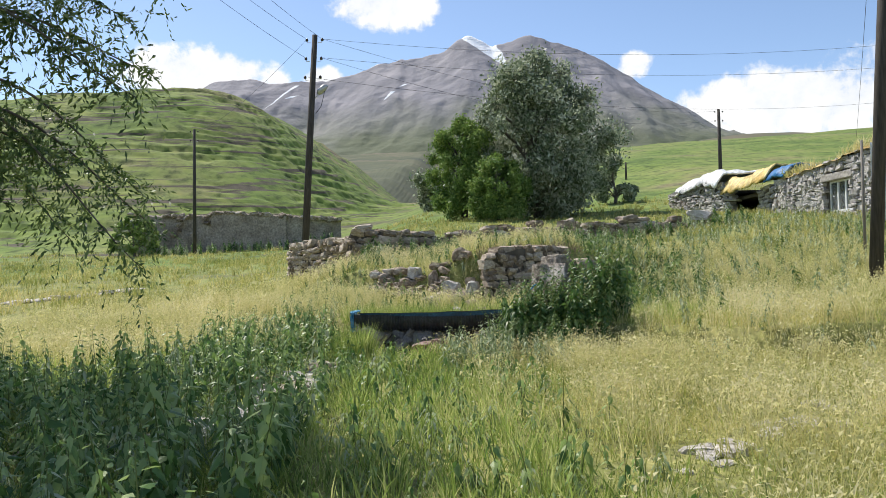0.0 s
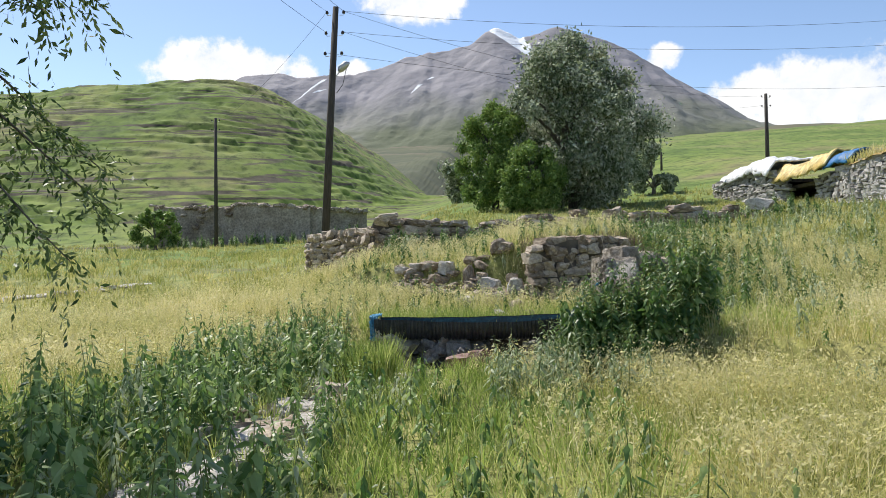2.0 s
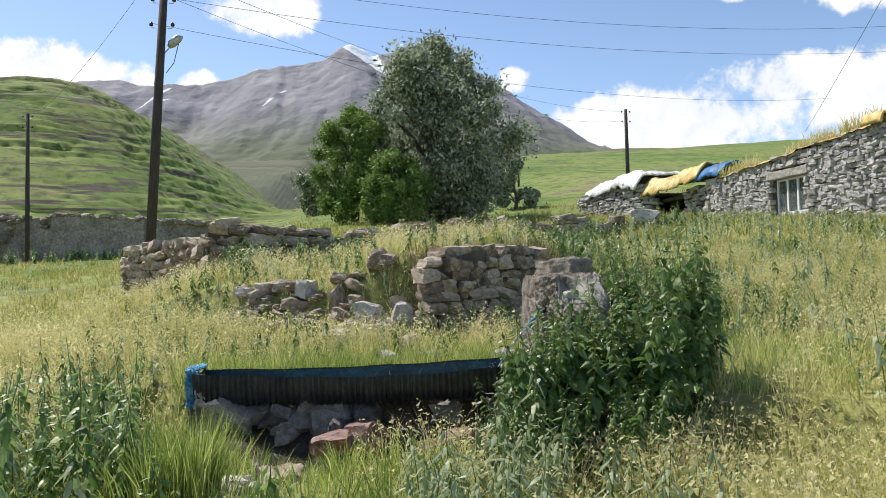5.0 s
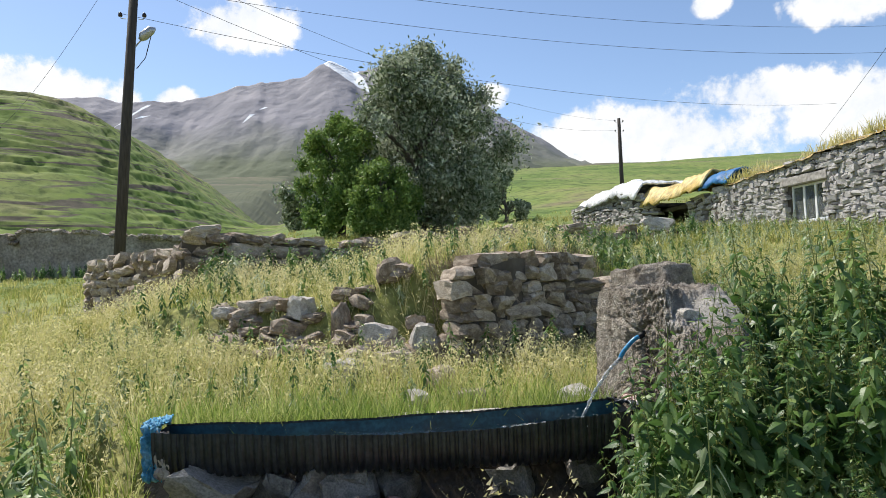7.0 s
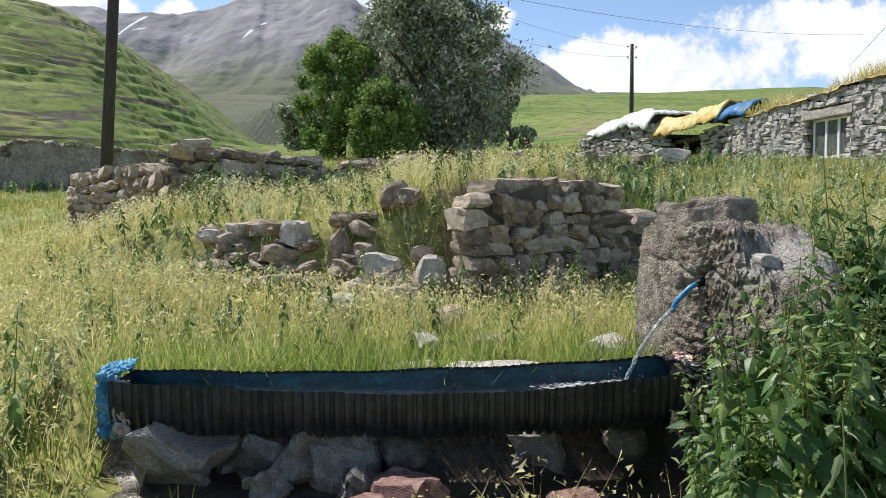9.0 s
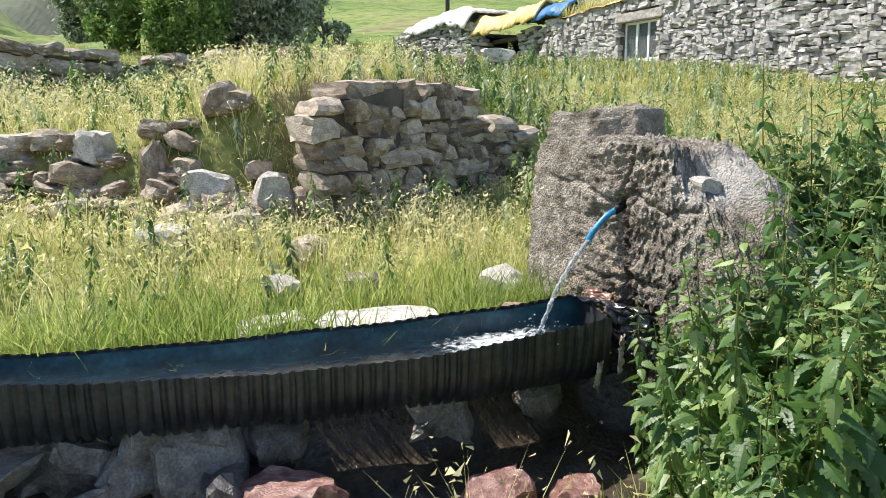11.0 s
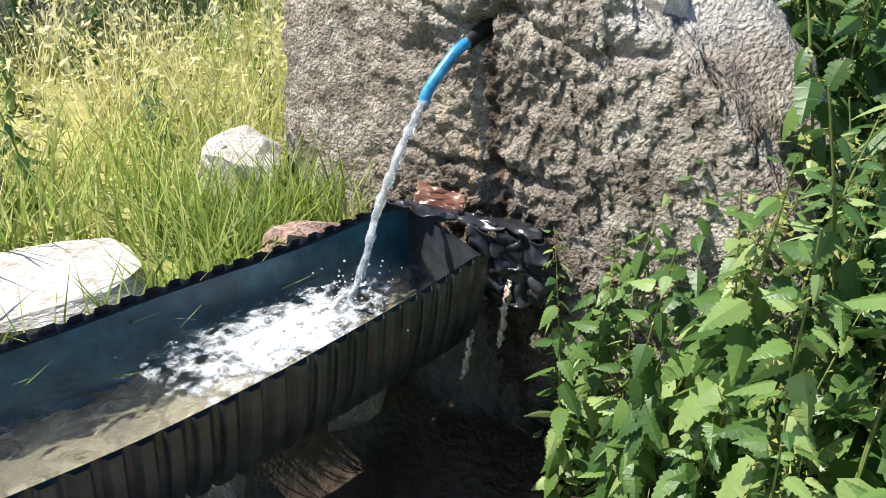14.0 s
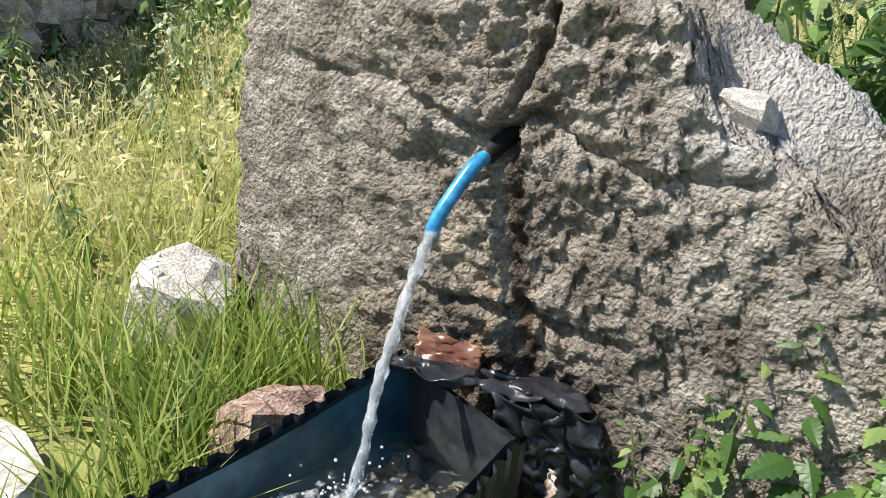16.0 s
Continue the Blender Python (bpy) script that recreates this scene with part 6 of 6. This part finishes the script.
def nettle(seed, h, mat="leaf_nettle", teeth=5, size=0.15, tassels=True, pairs=None, narrow=0.66):
    r = random.Random(seed)
    t = thing("nettle" if mat == "leaf_nettle" else "weed", "", "", (0, 0, 0))
    bend = Vector((r.gauss(0, 0.10), r.gauss(0, 0.10), 0)) * h
    top = lambda f: Vector((bend.x * f * f, bend.y * f * f, h * f))
    part("stem", tube([top(i / 8) for i in range(9)], [0.0055 * (1.15 - 0.8 * i / 8) for i in range(9)], 6), M["stem"], t)
    V, F, n = [], [], 0
    TV, TF, tn = [], [], 0
    pairs = pairs or int(h / 0.055)
    for i in range(pairs):
        f = 0.10 + 0.88 * i / (pairs - 1)
        a0 = i * 1.571 + r.gauss(0, 0.5)
        for s in range(2):
            a = a0 + s * math.pi
            k = math.sin(math.pi * min(1, (f * 0.86 + 0.14))) ** 0.55 * (1.0 if f < 0.8 else 0.8)
            L = size * k * r.uniform(0.75, 1.2) + 0.02
            P, Q = leaf_shape(L, L * narrow, teeth, r.uniform(0.1, 0.4))
            R = np.array((Matrix.Rotation(a, 3, "Z") @ Matrix.Rotation(r.uniform(0.1, 1.15) - 0.5 * (f > 0.85), 3, "Y") @ Matrix.Rotation(r.gauss(0, 0.3), 3, "X")))
            st = top(f) + Vector((math.cos(a), math.sin(a), 0.25)) * 0.02
            V.append(P @ R.T + np.array(st))
            F.append(Q + n)
            n += len(P)
            if tassels and 0.55 < f < 0.96 and r.random() < 0.85:
                for q in range(7):
                    b = top(f) + Vector((math.cos(a + 0.6), math.sin(a + 0.6), 0)) * (0.008 + 0.006 * q) + Vector((r.gauss(0, .006), r.gauss(0, .006), -0.006 * q + 0.01))
                    d, e = [Vector((r.gauss(0, 1), r.gauss(0, 1), r.gauss(0, 1))).normalized() * 0.007 for _ in range(2)]
                    TV += [b + d, b + e, b - d - e]
                    TF.append((tn, tn + 1, tn + 2))
                    tn += 3
    tagged(part("leaves", mesh_np("leaves", np.concatenate(V), [np.concatenate(F)], M[mat]), None, t), kind="stuff")
    if TV:
        tagged(part("seed_tassels", mesh_np("seed_tassels", np.array([v[:] for v in TV]), [np.array(TF)], M["tassel"]), None, t, "yellow-green seed tassels"), kind="stuff")
    return t


def plant_out(protos, places, label, category, group, seed):
    r = random.Random(seed)
    used = set()
    for i, (x, y, s) in enumerate(places):
        p = protos[r.randrange(len(protos))]
        m = pose(x, y, gz(x, y) - 0.02, r.gauss(0, 5), r.gauss(0, 5), r.uniform(0, 360))
        if p.name in used:
            ob = copy_thing(p, m)
        else:
            ob, _ = p, used.add(p.name)
            ob.matrix_basis = m
        ob.scale = (s, s, s)
        tagged(ob, label, category, group)
    for p in protos:
        if p.name not in used:
            for o in (*p.children_recursive, p):
                bpy.data.objects.remove(o)


def weed_mass(name, label, protos, places, seed):
    """A thicket of plants that nobody could count, as one mesh."""
    r = random.Random(seed)
    data = []
    for p in protos:
        bits = []
        for o in p.children:
            me = o.data
            co = np.empty(len(me.vertices) * 3, np.float32)
            me.vertices.foreach_get("co", co)
            tris = [q.vertices[:] for q in me.polygons if len(q.vertices) == 3]
            quads = [q.vertices[:] for q in me.polygons if len(q.vertices) == 4]
            bits.append((o.data.materials[0], co.reshape(-1, 3), np.array(tris, np.int32).reshape(-1, 3), np.array(quads, np.int32).reshape(-1, 4)))
        data.append(bits)
    sets = {}
    for x, y, s in places:
        A = np.array(pose(x, y, gz(x, y) - 0.02, r.gauss(0, 6), r.gauss(0, 6), r.uniform(0, 360)))
        for mat, co, tris, quads in data[r.randrange(len(data))]:
            d = sets.setdefault(mat.name, [mat, [], [], [], 0])
            d[1].append((co * s) @ A[:3, :3].T + A[:3, 3])
            d[2].append(tris + d[4])
            d[3].append(quads + d[4])
            d[4] += len(co)
    mass = thing(name, label, "weeds", kind="stuff")
    for mat, V, T, Q, _ in sets.values():
        faces = [f for f in (np.concatenate(T), np.concatenate(Q)) if len(f)]
        tagged(part("leaves" if "leaf" in mat.name else "tassels" if "tassel" in mat.name else "stems", mesh_np(name, np.concatenate(V), faces, mat), None, mass), kind="stuff")
    for p in protos:
        for o in (*p.children_recursive, p):
            bpy.data.objects.remove(o)


r = random.Random(77)
# dense nettle stand beside the fountain
near = []
for i in range(2600):
    x, y = r.uniform(-0.5, 3.2), r.uniform(-2.45, -0.35)
    lim = float(np.interp(y, [-3.3, -2.6, -1.5, -1.0, -0.75, -0.5, -0.35], [-0.22, -0.15, 0.38, 0.63, 0.73, 1.02, 1.3]))
    far_lim = float(np.interp(y, [-3.3, -2.6, -1.5, -0.35], [0.4, 1.0, 2.1, 2.9]))
    if not lim < x < far_lim or (1.1 < x < 1.75 and y > -0.75):
        continue
    if all((x - a) ** 2 + (y - b) ** 2 > 0.085 ** 2 for a, b, _ in near):
        near.append((x, y, r.uniform(0.92, 1.2) * (0.72 if x < lim + 0.16 else 1.0) * (0.55 if y < -1.95 else 1.0) * (0.94 if y > -1.0 and x < 1.5 else 1.0) * r.uniform(0.85, 1.05)))
near = near[:340]
plant_out([nettle(200 + i, h, "leaf_nettle", 7, 0.11) for i, h in enumerate((1.02, 1.15, 1.25, 1.34, 1.08, 1.2))], near, "tall stinging nettle with toothed leaves beside the fountain", "nettle", "nettle stand", 5)
# grey-leaved weeds in front of the nettles
gw = [(-0.1, -2.45, 1.0), (0.12, -2.2, 1.05), (0.3, -1.85, 0.9), (0.42, -1.5, 0.8), (-0.25, -2.75, 1.0), (0.05, -2.65, 1.1), (0.35, -2.3, 1.1), (0.5, -1.25, 0.7), (0.0, -3.0, 0.9), (0.3, -2.8, 1.0), (0.55, -1.85, 0.9), (-0.3, -3.2, 0.8)]
gw += [(r.uniform(-0.58, 0.35), r.uniform(-3.8, -2.75), r.uniform(0.55, 0.9)) for _ in range(34)]
gw += [(r.uniform(0.35, 1.3), r.uniform(-3.7, -2.7), r.uniform(0.5, 0.8)) for _ in range(14)]
plant_out([nettle(300 + i, h, "leaf_grey", 3, 0.15, False, 14, 0.3) for i, h in enumerate((0.75, 0.9, 0.65))], gw, "grey-green leafy weed with long narrow leaves", "weed", "grey weeds", 6)
# green weeds left of the walked line
lw = []
for i in range(6000):
    y = r.uniform(-11.5, 1.2)
    x = r.uniform(-6.8, -1.5)
    lim = float(np.interp(y, [-11.5, -9, -5, -2.4, -1.2, -0.4, 1.2], [-1.5, -1.75, -1.9, -2.0, -2.4, -2.75, -3.0]))
    bed = float(bed_x(y))
    if x > lim or (abs(x - bed) < 0.30 and y > -7.0 and r.random() < 0.93) or (x > bed and y > -7.0 and r.random() < 0.4) or fbm(np.array([x / 0.9]), np.array([y / 0.9]), 81)[0] < -0.5 or (y > -4.5 and x < -4.6) or (y > -0.6 and r.random() < 0.5) or (x < -4.2 and r.random() < 0.5):
        continue
    if all((x - a) ** 2 + (y - b) ** 2 > 0.14 ** 2 for a, b, _ in lw):
        lw.append((x, y, r.uniform(0.5, 1.1) * (0.7 if x > bed - 0.2 and y > -7.0 else 1.0)))
lw = lw[:1250]
weed_mass("stream_nettles", "dense leafy green nettles in the damp belt along the stream", [nettle(400 + i, h, "leaf_grey" if i == 4 else "leaf_nettle", 3, z, False, None, w) for i, (h, z, w) in enumerate(((0.72, 0.14, 0.62), (0.85, 0.13, 0.6), (0.6, 0.16, 0.5), (1.0, 0.12, 0.45), (0.7, 0.16, 0.34)))], lw, 7)
# scattered weeds on the terrace, below the ruined wall and up the slope
tw = []
for i in range(4000):
    x, y = r.uniform(-4.2, 5.5), r.uniform(1.0, 11)
    if 0.4 < x < 3.2 and 3.0 < y < 4.9 and abs(y - float(line_y(x))) < 0.35:
        continue
    d = float(dryness(np.array([x]), np.array([y]))[0])
    if r.random() > (0.9 if y > 4 or (x > -0.9 and y > 2.3) or x > 2 else 0.4) * (1 - 0.35 * d):
        continue
    if x > 9.5 - 0.1 * y and y < 6:
        continue
    if all((x - a) ** 2 + (y - b) ** 2 > (0.19 + 0.009 * y) ** 2 for a, b, _ in tw):
        tw.append((x, y, r.uniform(0.6, 1.15) * (1.15 if x > 2.5 else 0.85 if y > 2.3 else 0.75)))
tw = tw[:1150]
weed_mass("terrace_weeds", "green weeds growing among the stones and terrace grass", [nettle(500 + i, h, "leaf_grey" if i == 3 else "leaf_nettle", 2, 0.09, i % 2 == 0, 14, 0.55) for i, h in enumerate((0.4, 0.55, 0.7, 0.45))], tw, 8)
# weeds up the slope below the house
sw = []
for i in range(9000):
    y = r.uniform(-5, 22)
    x = r.uniform(3.0, 16.5)
    if x > 5 + 0.55 * (y + 6) or (y < 3 and x > 6.5 and r.random() < 0.7) or x < 2.6 + 0.15 * max(0, -y) or (y < 2.5 and r.random() < 0.8):
        continue
    if all((x - a) ** 2 + (y - b) ** 2 > (0.22 + 0.008 * max(0, y)) ** 2 for a, b, _ in sw) and fbm(np.array([x / 1.5]), np.array([y / 1.5]), 83)[0] > -0.35:
        sw.append((x, y, r.uniform(0.5, 1.1)))
sw = sw[:800]
weed_mass("slope_weeds", "tall rank weeds on the slope below the house", [nettle(600 + i, h, "leaf_grey" if i != 1 else "leaf_nettle", 2, 0.12, True, 12, 0.5) for i, h in enumerate((0.42, 0.55, 0.8, 0.48))], sw, 9)
# rank weeds along the old field walls
fw = []
for i in range(420):
    u = r.random()
    if i % 3 == 0:
        x, y = -30 + 20 * u, 51.8 + r.gauss(0, 0.9)
    elif i % 3 == 1:
        x, y = 0.6 + 11.5 * u, 11.6 + 6.6 * min(1, u * 1.35) + r.gauss(0, 0.9)
    else:
        x, y = -3.0 + 4.0 * u, 8.2 + 3.2 * u + r.gauss(0, 0.7)
    fw.append((x, y, r.uniform(0.6, 1.2) * (1.5 if i % 3 == 0 else 1.0)))
weed_mass("field_weeds", "bushy green weeds growing along the old stone walls", [nettle(700 + i, h, "leaf_nettle" if i else "leaf_grey", 2, 0.14, i == 1, 14) for i, h in enumerate((0.6, 0.8, 0.7))], fw, 10)
# low broad-leaved herbs in the grass along the walked line
hb = []
for i in range(700):
    y = r.uniform(-12.5, -2.2)
    x = r.uniform(-2.2, 0.4 + 0.12 * max(0, -y - 4))
    if fbm(np.array([x / 0.8]), np.array([y / 0.8]), 85)[0] > -0.1 and abs(x - float(bed_x(y))) > 0.3:
        hb.append((x, y, r.uniform(0.5, 1.2)))
weed_mass("meadow_herbs", "low broad-leaved green herbs scattered in the grass", [nettle(800 + i, h, "leaf_nettle" if i else "leaf_grey", 2, 0.12, False, 6, 0.5) for i, h in enumerate((0.26, 0.34, 0.42))], hb[:360], 11)
